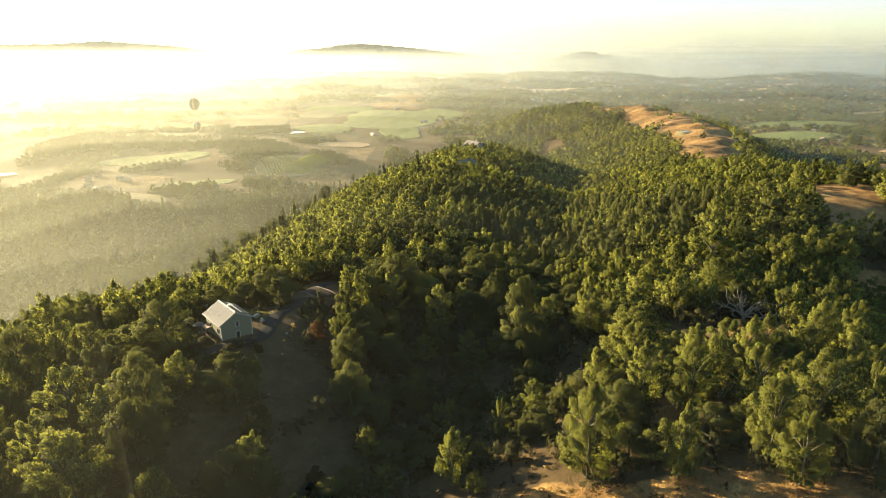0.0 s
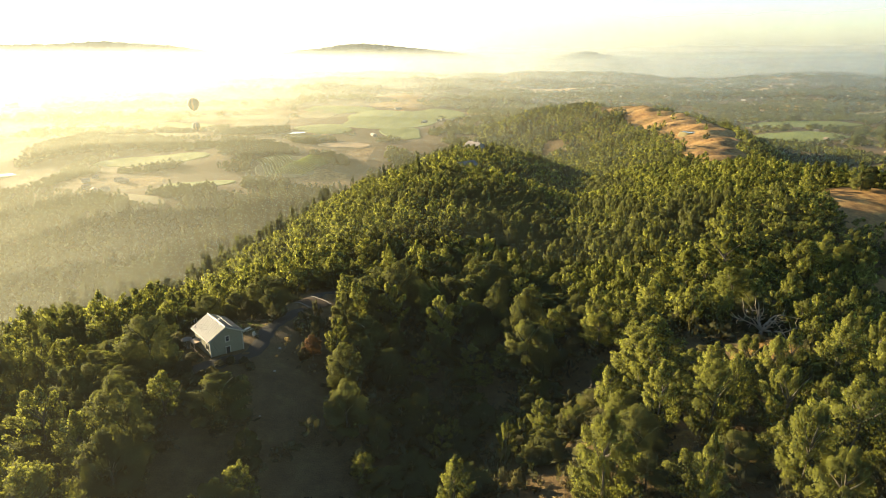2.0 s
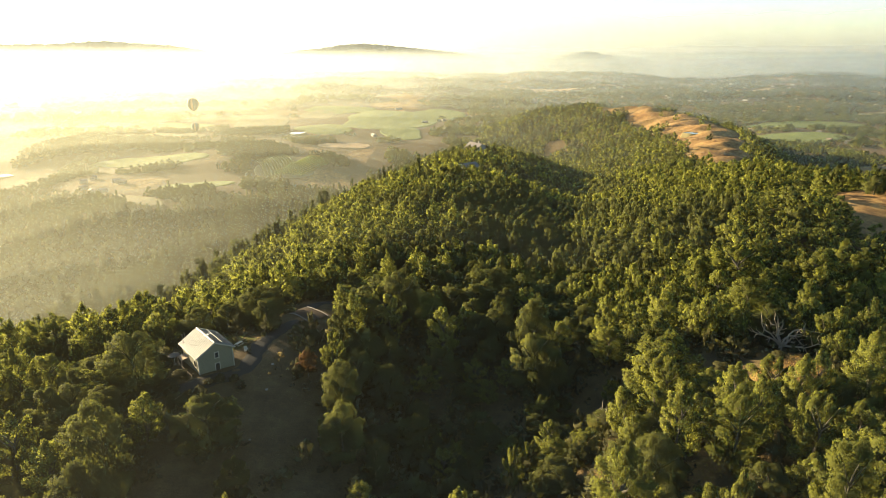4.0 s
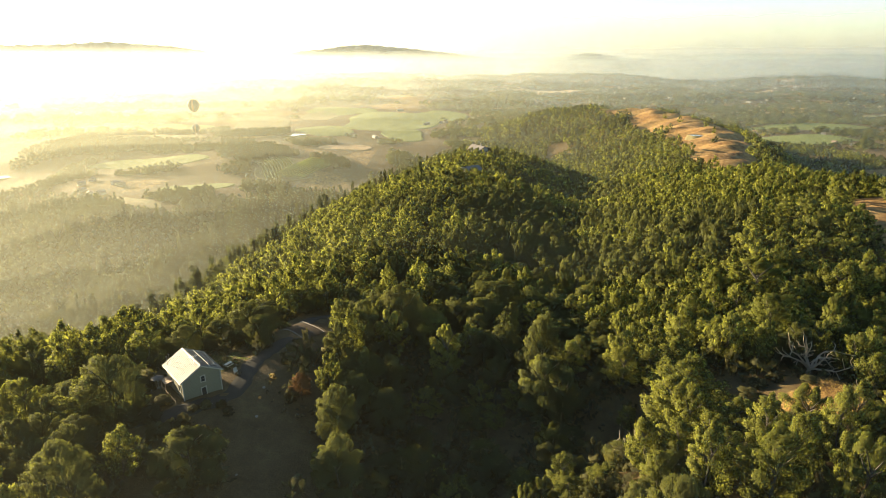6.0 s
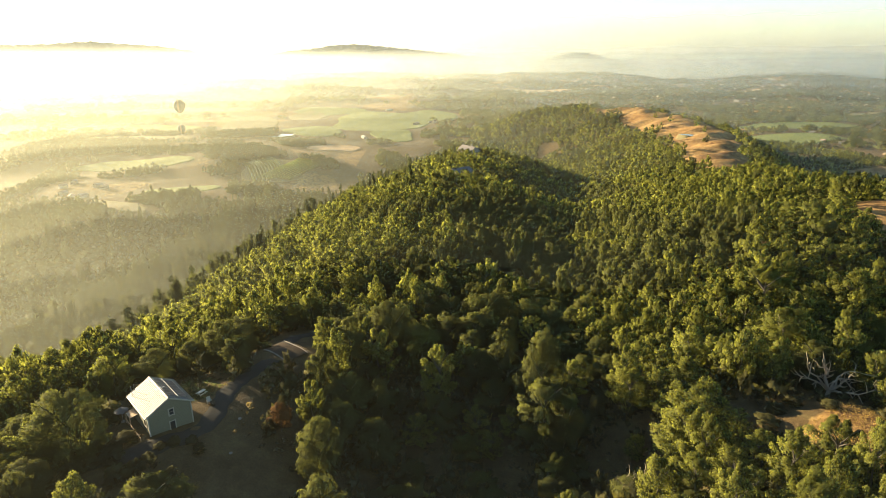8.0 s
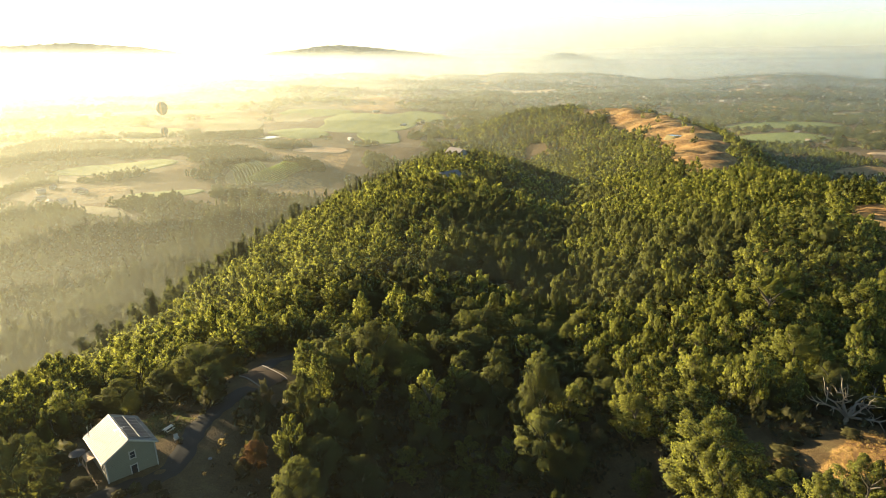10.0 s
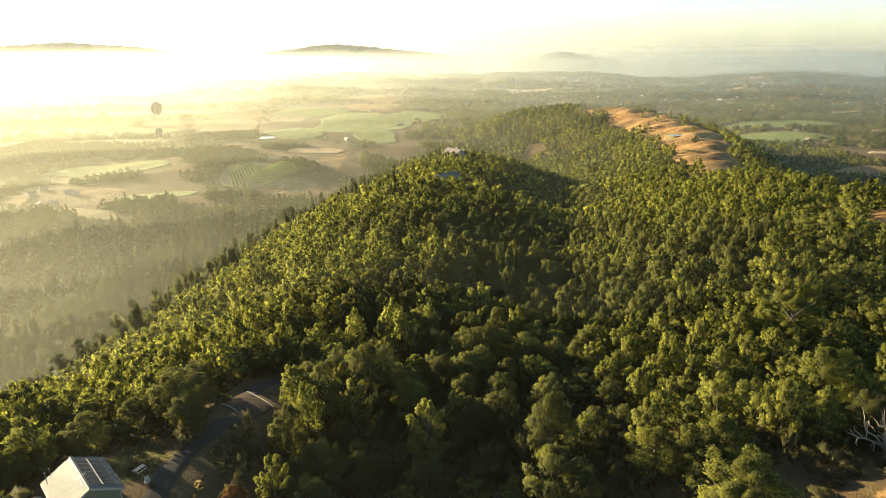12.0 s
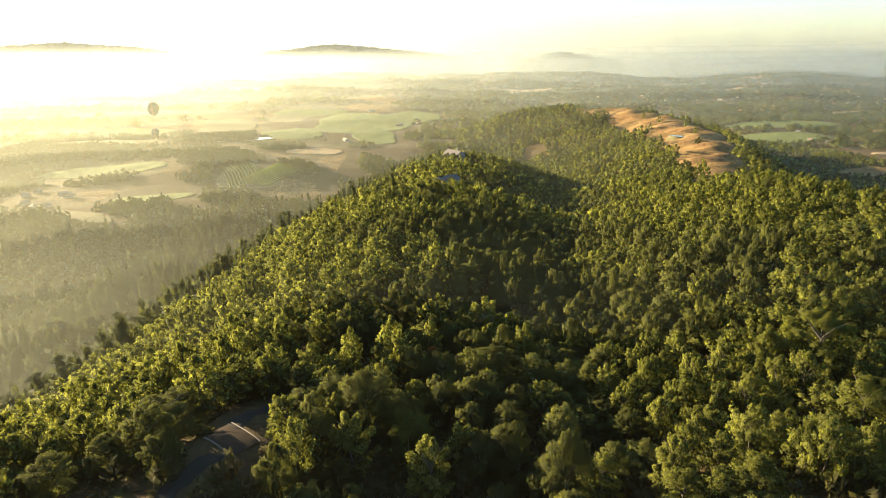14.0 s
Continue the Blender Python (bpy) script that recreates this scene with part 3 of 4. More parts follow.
lawn = lawn[np.hypot((lawn[:, 0] + 43.6) / 4.6, (lawn[:, 1] - 120.8) / 5.4) < 1 + 0.2 * ripple(lawn[:, 0], lawn[:, 1], 5, 8)]
wood("lawn", lawn, gen.uniform(0.1, 0.28, len(lawn)), gen.uniform(0.45, 0.8, len(lawn)), protos_of("round", 12, 0.30, 5, 59), LEAF_VINE, "patch of bright yellow-green grass behind the house", 60)
gen = np.random.default_rng(31)
# middle woods, past the single trees
mid = scatter(-150, 330, 60, 340, 5.9, 0.4, gen)
dm = np.hypot(mid[:, 0] - 1, mid[:, 1] - 30)
am = np.abs(np.degrees(np.arctan2(mid[:, 0] - 1, mid[:, 1] + 5)))
keep = (wooded(mid[:, 0], mid[:, 1]) > 0.5) & (am < 42) & ((dm >= 150) | (mid[:, 0] < -110) | (mid[:, 0] > 150)) & (dm < 330)
mid = mid[keep]
# again pale bays brighten sunlit slopes, dark oaks paint the shaded dip
bay = ripple(mid[:, 0], mid[:, 1], 60, 12) + gen.normal(size=len(mid)) * 0.5 + 1.0 * (mid[:, 0] > 50) - 1.5 * (np.hypot((mid[:, 0] - 56) / 52, (mid[:, 1] - 262) / 90) < 1) + 1.0 * (mid[:, 0] < -25) > -0.1
# dark firs below the crest also carry its backlit shade in their colour
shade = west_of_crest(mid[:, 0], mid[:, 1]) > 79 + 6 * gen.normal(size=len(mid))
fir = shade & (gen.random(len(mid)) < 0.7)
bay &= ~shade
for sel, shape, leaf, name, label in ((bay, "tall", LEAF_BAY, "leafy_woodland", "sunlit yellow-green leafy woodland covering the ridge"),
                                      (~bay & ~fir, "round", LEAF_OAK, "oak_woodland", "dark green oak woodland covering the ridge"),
                                      (fir, "cone", LEAF_FIR_SHADED, "fir_woodland", "dark pointed firs on the steep side of the ridge")):
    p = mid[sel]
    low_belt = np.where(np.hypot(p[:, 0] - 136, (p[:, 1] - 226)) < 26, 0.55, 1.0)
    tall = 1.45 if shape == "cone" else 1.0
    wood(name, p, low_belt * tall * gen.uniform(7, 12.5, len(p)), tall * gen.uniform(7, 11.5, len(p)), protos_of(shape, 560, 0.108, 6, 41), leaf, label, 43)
# far ridge woods
far_p = scatter(-640, 640, 200, 1250, 8.4, 0.38, gen)
df = np.hypot(far_p[:, 0] - 1, far_p[:, 1] - 30)
zf = land(far_p[:, 0], far_p[:, 1])
af = np.abs(np.degrees(np.arctan2(far_p[:, 0] - 1, far_p[:, 1] + 5)))
open_land = (zf < -84) & (ripple(far_p[:, 0], far_p[:, 1], 150, 9) > np.where(far_p[:, 0] < 0, -0.3, 0.55) + 1.6 * (far_p[:, 1] < 640))
keep = ((wooded(far_p[:, 0], far_p[:, 1]) > 0.5) | (gen.random(len(far_p)) < 0.012)) & ((df >= 330) | (far_p[:, 0] < -150)) & (af < 46) & ~open_land & ~in_field(far_p[:, 0], far_p[:, 1])
far_p = far_p[keep]
west = west_of_crest(far_p[:, 0], far_p[:, 1])
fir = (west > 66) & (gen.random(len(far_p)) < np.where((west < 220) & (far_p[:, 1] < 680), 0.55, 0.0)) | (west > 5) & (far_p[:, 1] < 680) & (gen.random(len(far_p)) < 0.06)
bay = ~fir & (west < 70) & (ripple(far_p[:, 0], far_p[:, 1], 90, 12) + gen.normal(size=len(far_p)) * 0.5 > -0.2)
# oak groves west of -150 wear the dark fir leaves to imitate hazy shade
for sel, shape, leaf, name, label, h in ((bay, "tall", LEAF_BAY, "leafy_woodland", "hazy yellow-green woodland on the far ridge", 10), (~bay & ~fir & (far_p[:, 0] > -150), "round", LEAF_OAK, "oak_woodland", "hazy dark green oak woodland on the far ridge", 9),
                                         (~bay & ~fir & (far_p[:, 0] <= -150), "round", LEAF_FIR_SHADED, "oak_woodland", "oak groves in darkened leaves on the misty valley side", 8),
                                         (fir, "cone", LEAF_FIR_SHADED, "fir_woodland", "dark pointed firs on the steep valley side", 15)):
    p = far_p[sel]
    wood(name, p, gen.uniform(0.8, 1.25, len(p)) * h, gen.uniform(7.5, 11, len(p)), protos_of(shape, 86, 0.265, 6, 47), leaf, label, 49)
# the steep side below the western crest, thick with firs whose dark leaves add to its shade
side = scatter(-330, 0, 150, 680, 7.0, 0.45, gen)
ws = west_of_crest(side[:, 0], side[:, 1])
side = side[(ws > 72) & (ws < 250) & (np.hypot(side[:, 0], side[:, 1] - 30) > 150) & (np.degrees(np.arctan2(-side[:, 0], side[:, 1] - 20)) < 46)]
wood("fir_woodland", side, gen.uniform(10, 21, len(side)), gen.uniform(8, 15, len(side)), protos_of("cone", 90, 0.26, 6, 71), LEAF_FIR_SHADED, "tall dark firs on the misty side below the crest", 73)
# valley woods and hedges
val = scatter(-2600, 3200, 700, 4300, 25, 0.5, gen)
dv = np.hypot(val[:, 0], val[:, 1])
av = np.degrees(np.arctan2(val[:, 0], val[:, 1]))
keep = (dv > 1240) & (np.hypot(val[:, 0] + 515, val[:, 1] - 1360) > 85) & ~in_field(val[:, 0], val[:, 1]) & (np.abs(av) < 43) & (ripple(val[:, 0], val[:, 1], 520, 21) + 0.5 * ripple(val[:, 0], val[:, 1], 130, 22) + np.where(av > 2, 0.75, -0.2) > 0.0) & (land(val[:, 0], val[:, 1]) < -55 + np.where(dv > 2200, 200, 0))
val = val[keep]
wood("valley_woodland", val, gen.uniform(8, 15, len(val)), gen.uniform(17, 30, len(val)), protos_of("round", 20, 0.44, 6, 51), LEAF_OAK, "distant groves and tree belts on the valley floor", 53)




# ---- mist and haze sheets ----
def haze_material(name, colour):
    m, nodes, links, b = material(name)
    nodes.remove(b)
    geo = nodes.new("ShaderNodeNewGeometry")
    thick = nodes.new("ShaderNodeAttribute")
    thick.attribute_name = "mist_amount"
    cloud = nodes.new("ShaderNodeTexNoise")
    cloud.inputs["Scale"].default_value, cloud.inputs["Detail"].default_value = 0.0035, 4
    links.new(geo.outputs["Position"], cloud.inputs["Vector"])
    vary = nodes.new("ShaderNodeMapRange")
    vary.inputs["From Min"].default_value, vary.inputs["From Max"].default_value = 0.3, 0.7
    vary.inputs["To Min"].default_value, vary.inputs["To Max"].default_value = 0.8, 1.15
    links.new(cloud.outputs["Fac"], vary.inputs["Value"])
    mul = nodes.new("ShaderNodeMath")
    mul.operation, mul.use_clamp = "MULTIPLY", True
    links.new(vary.outputs[0], mul.inputs[0])
    links.new(thick.outputs["Fac"], mul.inputs[1])
    clear, glow, mix = nodes.new("ShaderNodeBsdfTransparent"), nodes.new("ShaderNodeBsdfTranslucent"), nodes.new("ShaderNodeMixShader")
    glow.inputs["Color"].default_value = (*colour, 1)
    links.new(mul.outputs[0], mix.inputs[0])
    links.new(clear.outputs[0], mix.inputs[1])
    links.new(glow.outputs[0], mix.inputs[2])
    links.new(mix.outputs[0], nodes["Material Output"].inputs["Surface"])
    return m


# haze is put into these sheet colours: warm glow near, paler far off
NEAR_HAZE = haze_material("near_haze", (0.80, 0.80, 0.62))
HAZE = haze_material("far_haze", (0.80, 0.83, 0.73))


def haze_sheet(radius, right, left, top, soft):
    """A bent sheet standing in for valley mist, haze and sun glare: denser towards the sun, thinning out at its top."""
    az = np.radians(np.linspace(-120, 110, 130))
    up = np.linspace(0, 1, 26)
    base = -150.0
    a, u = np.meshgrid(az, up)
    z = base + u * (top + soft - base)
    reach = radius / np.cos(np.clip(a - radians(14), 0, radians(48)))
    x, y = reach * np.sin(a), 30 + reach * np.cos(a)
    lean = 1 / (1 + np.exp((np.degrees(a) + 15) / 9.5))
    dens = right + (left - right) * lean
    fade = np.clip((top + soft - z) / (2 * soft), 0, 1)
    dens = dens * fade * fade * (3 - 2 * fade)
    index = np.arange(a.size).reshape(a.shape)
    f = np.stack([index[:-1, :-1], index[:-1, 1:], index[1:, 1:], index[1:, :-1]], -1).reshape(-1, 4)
    # normals are turned to put the sun's glow into the sheet, fading away from it
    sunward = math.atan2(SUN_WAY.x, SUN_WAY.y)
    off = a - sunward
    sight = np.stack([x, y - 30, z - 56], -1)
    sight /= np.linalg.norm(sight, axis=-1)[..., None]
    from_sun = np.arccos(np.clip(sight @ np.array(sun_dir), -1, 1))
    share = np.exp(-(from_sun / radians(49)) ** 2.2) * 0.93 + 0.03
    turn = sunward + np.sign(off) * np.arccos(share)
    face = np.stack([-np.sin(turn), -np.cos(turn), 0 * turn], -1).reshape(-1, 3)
    ob = mesh_object("mist", np.stack([x, y, z], -1).reshape(-1, 3), f, HAZE if radius > 1500 else NEAR_HAZE, True, dens.ravel(), "mist_amount", face)
    return tagged(ob, "thin sheet standing in for sunlit mist and haze", "mist", kind="stuff")


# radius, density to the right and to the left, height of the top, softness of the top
# 34 m sheet lifts dark tones like lens veil; the rest add distance haze
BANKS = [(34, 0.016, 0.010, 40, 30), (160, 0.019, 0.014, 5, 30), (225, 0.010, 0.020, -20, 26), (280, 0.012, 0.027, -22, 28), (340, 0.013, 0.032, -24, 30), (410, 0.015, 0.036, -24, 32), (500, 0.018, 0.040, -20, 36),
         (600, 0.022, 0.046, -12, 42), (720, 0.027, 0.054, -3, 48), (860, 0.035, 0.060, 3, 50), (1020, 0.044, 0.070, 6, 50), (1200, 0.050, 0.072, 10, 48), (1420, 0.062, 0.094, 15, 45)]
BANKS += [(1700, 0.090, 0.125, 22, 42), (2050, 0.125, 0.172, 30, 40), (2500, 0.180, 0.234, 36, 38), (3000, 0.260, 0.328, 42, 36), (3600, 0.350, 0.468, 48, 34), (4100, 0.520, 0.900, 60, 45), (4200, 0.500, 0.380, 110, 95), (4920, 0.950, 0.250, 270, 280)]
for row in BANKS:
    haze_sheet(*row)


# ---- far mountains ----
MOUNTAIN = plain("mountain_scrub", (0.07, 0.085, 0.06), 0.95, scale=0.02, spread=0.4)


def mountain_range(name, radius, outline, label):
    """A range along a bend; outline: bearing in degrees and height above the valley."""
    n, k = 320, 14
    deg = np.linspace(outline[0][0], outline[-1][0], n)
    az = np.radians(deg)
    crest = np.interp(deg, *np.array(outline).T)
    for _ in range(12):
        crest[1:-1] = 0.25 * crest[:-2] + 0.5 * crest[1:-1] + 0.25 * crest[2:]
    crest = crest + 2.5 * np.sin(deg * 5.3) + 1.8 * np.sin(deg * 11.7 + 1) + 1.2 * np.sin(deg * 27)
    vs = []
    for j in range(k):
        u = j / (k - 1)
        prof = np.sin(np.pi * u) ** 1.3 * (1 + 0.05 * np.sin(deg * 6 + j * 2.1) * (abs(u - 0.5) > 0.1))
        r = radius + (u - 0.5) * 420
        vs.append(np.stack([r * np.sin(az), r * np.cos(az), -110 + crest * prof], -1))
    index = np.arange(n * k).reshape(k, n)
    f = np.stack([index[:-1, :-1], index[:-1, 1:], index[1:, 1:], index[1:, :-1]], -1).reshape(-1, 4)
    return tagged(mesh_object(name, np.concatenate(vs), f, MOUNTAIN, True), label, "mountains", kind="structure")


mountain_range("mountains", 4600, [(-56, 150), (-48, 215), (-41, 228), (-36, 226), (-33, 232), (-29.5, 252), (-27.5, 240), (-24.5, 226), (-22, 196), (-18.5, 150)], "long grey mountain range rising out of the fog")
mountain_range("mountains", 4600, [(-20, 150), (-17, 178), (-15.5, 174), (-14, 194), (-11.6, 212), (-10, 233), (-8, 242), (-6, 230), (-2.5, 203), (0.5, 178), (4, 140)], "grey flat-topped mountain rising out of the fog")
mountain_range("mountains", 4650, [(8, 130), (10.2, 150), (11.6, 174), (12.6, 186), (13.6, 172), (15, 150), (18, 130)], "faint pale peak far behind the haze")


# ---- house ----
SIDING = plain("sage_siding", (0.150, 0.138, 0.080), 0.75, scale=1.5, spread=0.10)
TRIM = plain("white_trim", (0.30, 0.275, 0.21), 0.6, scale=2.0, spread=0.12)
ROOF = plain("pale_metal_roof", (0.105, 0.096, 0.080), 0.5, 0.0, scale=1.2, spread=0.16)
ROOF.node_tree.nodes["Principled BSDF"].inputs["Specular IOR Level"].default_value = 0.2
PANEL = plain("solar_glass", (0.022, 0.022, 0.024), 0.6, scale=3.0, spread=0.2, relief=0.02)
PANEL.node_tree.nodes["Principled BSDF"].inputs["Specular IOR Level"].default_value = 0.12
GLASS = plain("window_glass", (0.02, 0.022, 0.022), 0.12, scale=1.0, spread=0.1, relief=0.0)
BLACK = plain("dark_frame", (0.06, 0.06, 0.06), 0.6, scale=3.0)
METAL = plain("galvanised_metal", (0.55, 0.54, 0.52), 0.4, 0.7, scale=4.0)
TIMBER = plain("weathered_timber", (0.34, 0.22, 0.12), 0.8, scale=3.0, spread=0.3, relief=0.3)
ASPHALT = plain("old_asphalt", (0.033, 0.030, 0.024), 0.95, scale=1.0, spread=0.45, relief=0.3)
ASPHALT.node_tree.nodes["Principled BSDF"].inputs["Specular IOR Level"].default_value = 0.1
GRAVEL = plain("brown_gravel", (0.052, 0.038, 0.026), 0.95, scale=2.0, spread=0.3, relief=0.5)
GRAVEL.node_tree.nodes["Principled BSDF"].inputs["Specular IOR Level"].default_value = 0.04
CONCRETE = plain("pale_concrete", (0.17, 0.145, 0.115), 0.85, scale=2.0, spread=0.25)

HOUSE_W, HOUSE_L, EAVE, RIDGE = 6.4, 7.6, 4.55, 6.35
HOUSE_Z = 0.0
house_at = pose(-41.3, 108.5, HOUSE_Z, 0, 0, 43.7)
house = thing("house", house_at, "two-storey sage-green gabled house with a pale metal roof", "house")


def prism(bm, prof, y0, y1):
    vs = [[bm.verts.new((x, y, z)) for x, z in prof] for y in (y0, y1)]
    n = len(prof)
    bm.faces.new(vs[0])
    bm.faces.new(vs[1][::-1])
    for j in range(n):
        bm.faces.new((vs[0][j], vs[1][j], vs[1][(j + 1) % n], vs[0][(j + 1) % n]))
    bmesh.ops.recalc_face_normals(bm, faces=bm.faces)


def at_house(x, y, z, rx=0, ry=0, rz=0):
    return pose(x, y, z, rx, ry, rz)


half = HOUSE_W / 2
slope = math.degrees(math.atan2(RIDGE - EAVE, half))
bm = bmesh.new()
prism(bm, [(-half, -3.0), (half, -3.0), (half, EAVE), (0, RIDGE), (-half, EAVE)], 0, HOUSE_L)
part("wall", bm, SIDING, house)
bm = bmesh.new()
prism(bm, [(-half - 0.06, -3.0), (half + 0.06, -3.0), (half + 0.06, 0.35), (-half - 0.06, 0.35)], -0.06, HOUSE_L + 0.06)
part("foundation", bm, CONCRETE, house, "pale concrete foundation")
# lap boards on the gable
for n in range(23):
    z = 0.5 + n * 0.25
    w = HOUSE_W if z < EAVE else HOUSE_W * (RIDGE - z) / (RIDGE - EAVE)
    if w < 0.5:
        continue
    bm = bmesh.new()
    box(bm, (w - 0.16, 0.035, 0.04), pose(0, -0.012, z))
    part("board", bm, SIDING, house)
    bm = bmesh.new()
    if z < EAVE:
        box(bm, (0.035, HOUSE_L - 0.1, 0.04), pose(-half - 0.012, HOUSE_L / 2, z))
        part("board", bm, SIDING, house)
# roof slopes with standing seams
run = half + 0.42
for side in (-1, 1):
    lean = pose(0, HOUSE_L / 2, RIDGE + 0.09, 0, slope * side, 0)
    length = run / math.cos(math.radians(slope))
    bm = bmesh.new()
    box(bm, (length, HOUSE_L + 0.9, 0.09), lean @ pose(side * length / 2, 0, 0), 0.015)
    r = part("roof", bm, ROOF, house)
    for n in range(21):
        y = -(HOUSE_L + 0.8) / 2 + n * (HOUSE_L + 0.8) / 20
        bm = bmesh.new()
        box(bm, (length - 0.02, 0.045, 0.05), lean @ pose(side * length / 2, y, 0.065))
        part("seam", bm, ROOF, r)
    bm = bmesh.new()
    box(bm, (0.13, HOUSE_L + 0.9, 0.12), lean @ pose(side * (length + 0.07), 0, -0.06), 0.02)
    part("gutter", bm, ROOF, house)
    for y, end in ((-0.47, "front"), (HOUSE_L + 0.47, "back")):
        bm = bmesh.new()
        box(bm, (length, 0.05, 0.2), lean @ pose(side * length / 2, y - HOUSE_L / 2, -0.05))
        part("bargeboard", bm, TRIM, house, "white bargeboard")
bm = bmesh.new()
prism(bm, [(-0.16, RIDGE + 0.09), (0, RIDGE + 0.2), (0.16, RIDGE + 0.09)], -0.46, HOUSE_L + 0.46)
part("ridge_cap", bm, ROOF, house)
# corner trim
for x in (-half, half):
    bm = bmesh.new()
    box(bm, (0.16, 0.16, EAVE - 0.3), pose(x, 0, EAVE / 2 + 0.1))
    part("corner_trim", bm, TRIM, house, "white corner board")


def opening(name, x, z, w, h, label, bars=True):
    """A framed opening in the gable with recessed dark glass."""
    bm = bmesh.new()
    for dx, dz, sx, sz in ((-w / 2, 0, 0.14, h + 0.28), (w / 2, 0, 0.14, h + 0.28), (0, h / 2, w, 0.14), (0, -h / 2, w, 0.14)):
        box(bm, (sx, 0.09, sz), pose(x + dx, -0.045, z + dz))
    f = part(name, bm, TRIM, house, label)
    bm = bmesh.new()
    box(bm, (w - 0.1, 0.02, h - 0.1), pose(x, -0.02, z))
    part("pane", bm, GLASS, f)
    if bars:
        bm = bmesh.new()
        box(bm, (w - 0.1, 0.04, 0.045), pose(x, -0.04, z))
        part("glazing_bar", bm, TRIM, f)


opening("window", 0.2, 3.75, 0.75, 1.1, "white-framed upper window with dark glass")
opening("door", 0.15, 1.15, 0.85, 2.0, "white-framed glazed door with dark glass", False)
# windows in the sunlit side wall
for y in (1.5, 5.2):
    bm = bmesh.new()
    for dy, dz, sy, sz in ((-0.5, 0, 0.13, 1.4), (0.5, 0, 0.13, 1.4), (0, 0.65, 1.0, 0.13), (0, -0.65, 1.0, 0.13)):
        box(bm, (0.09, sy, sz), pose(-half - 0.045, y + dy, 2.6 + dz))
    f = part("window", bm, TRIM, house, "white-framed side window")
    bm = bmesh.new()
    box(bm, (0.02, 0.9, 1.2), pose(-half - 0.03, y, 2.6))
    part("pane", bm, GLASS, f)
# small porch at the back of the sunlit side
for y in (4.9, 6.9):
    bm = bmesh.new()
    box(bm, (0.12, 0.12, 5.0), pose(-half - 1.3, y, -0.2))
    part("porch_post", bm, TIMBER, house, "timber porch post")
bm = bmesh.new()
box(bm, (1.3, 2.2, 0.1), pose(-half - 0.65, 6.0, 2.4, 0, -8, 0))
part("porch_roof", bm, TIMBER, house, "timber porch roof")
bm = bmesh.new()
box(bm, (1.4, 7.2, 0.14), pose(-half - 0.75, 3.6, 0.3))
part("porch_deck", bm, TIMBER, house, "timber porch deck")
for n in range(8):
    bm = bmesh.new()
    box(bm, (0.07, 0.07, 1.0), pose(-half - 1.4, 0.1 + n * 0.98, 0.85))
    part("rail_post", bm, TIMBER, house, "timber rail post")
bm = bmesh.new()
box(bm, (0.09, 7.1, 0.06), pose(-half - 1.4, 3.55, 1.36))
part("handrail", bm, TIMBER, house, "timber handrail")
# flue and its cap
for x, y, top, r in ((-3.1, 6.9, 6.3, 0.06), (-2.5, 7.55, 6.2, 0.05)):
    bm = bmesh.new()
    tube(bm, [(x, y, 4.5), (x, y, top)], [r, r], 10)
    tube(bm, [(x, y, top + 0.02), (x, y, top + 0.16)], [r * 1.7, r * 1.5], 10)
    part("flue", bm, BLACK, house, "thin dark stove pipe")

# solar array on the shaded slope
solar = thing("solar_array", house_at @ pose(0, 0, RIDGE + 0.12) @ pose(0, 0, 0, 0, slope, 0), "rows of dark solar panels on the metal roof", "solar panels")
for col in range(6):
    for row in range(2):
        bm = bmesh.new()
        box(bm, (1.55, 1.02, 0.04), pose(0.95 + row * 1.66, 1.0 + col * 1.1, 0.09), 0.008)
        p = part("panel", bm, PANEL, solar)
        bm = bmesh.new()
        for dx, dy, sx, sy in ((-0.77, 0, 0.03, 1.04), (0.77, 0, 0.03, 1.04), (0, -0.51, 1.57, 0.03), (0, 0.51, 1.57, 0.03)):
            box(bm, (sx, sy, 0.05), pose(0.95 + row * 1.66 + dx, 1.0 + col * 1.1 + dy, 0.092))
        part("frame", bm, BLACK, p)
bm = bmesh.new()
box(bm, (0.13, 7.0, 0.07), pose(1.79, 3.9, 0.16))
part("rail", bm, TRIM, solar, "bright rail between the panel rows")

# aerial on the ridge
aerial = thing("aerial", house_at @ pose(-0.45, 1.3, RIDGE - 0.1), "thin metal television aerial on the ridge", "aerial")
bm = bmesh.new()
tube(bm, [(0, 0, -0.1), (0, 0, 1.5)], [0.03, 0.025], 6)
part("mast", bm, METAL, aerial)
bm = bmesh.new()
tube(bm, [(-0.7, 0, 1.4), (0.7, 0, 1.4)], [0.02, 0.02], 5)
part("boom", bm, METAL, aerial)
for n in range(6):
    bm = bmesh.new()
    w = 0.55 - n * 0.05
    tube(bm, [(-0.6 + n * 0.24, -w, 1.42), (-0.6 + n * 0.24, w, 1.42)], [0.014, 0.014], 5)
    part("element", bm, METAL, aerial)


# ---- drive, parking place and yard ----
def on_ground(x, y, lift=0.0):
    return float(land(x, y)) + lift


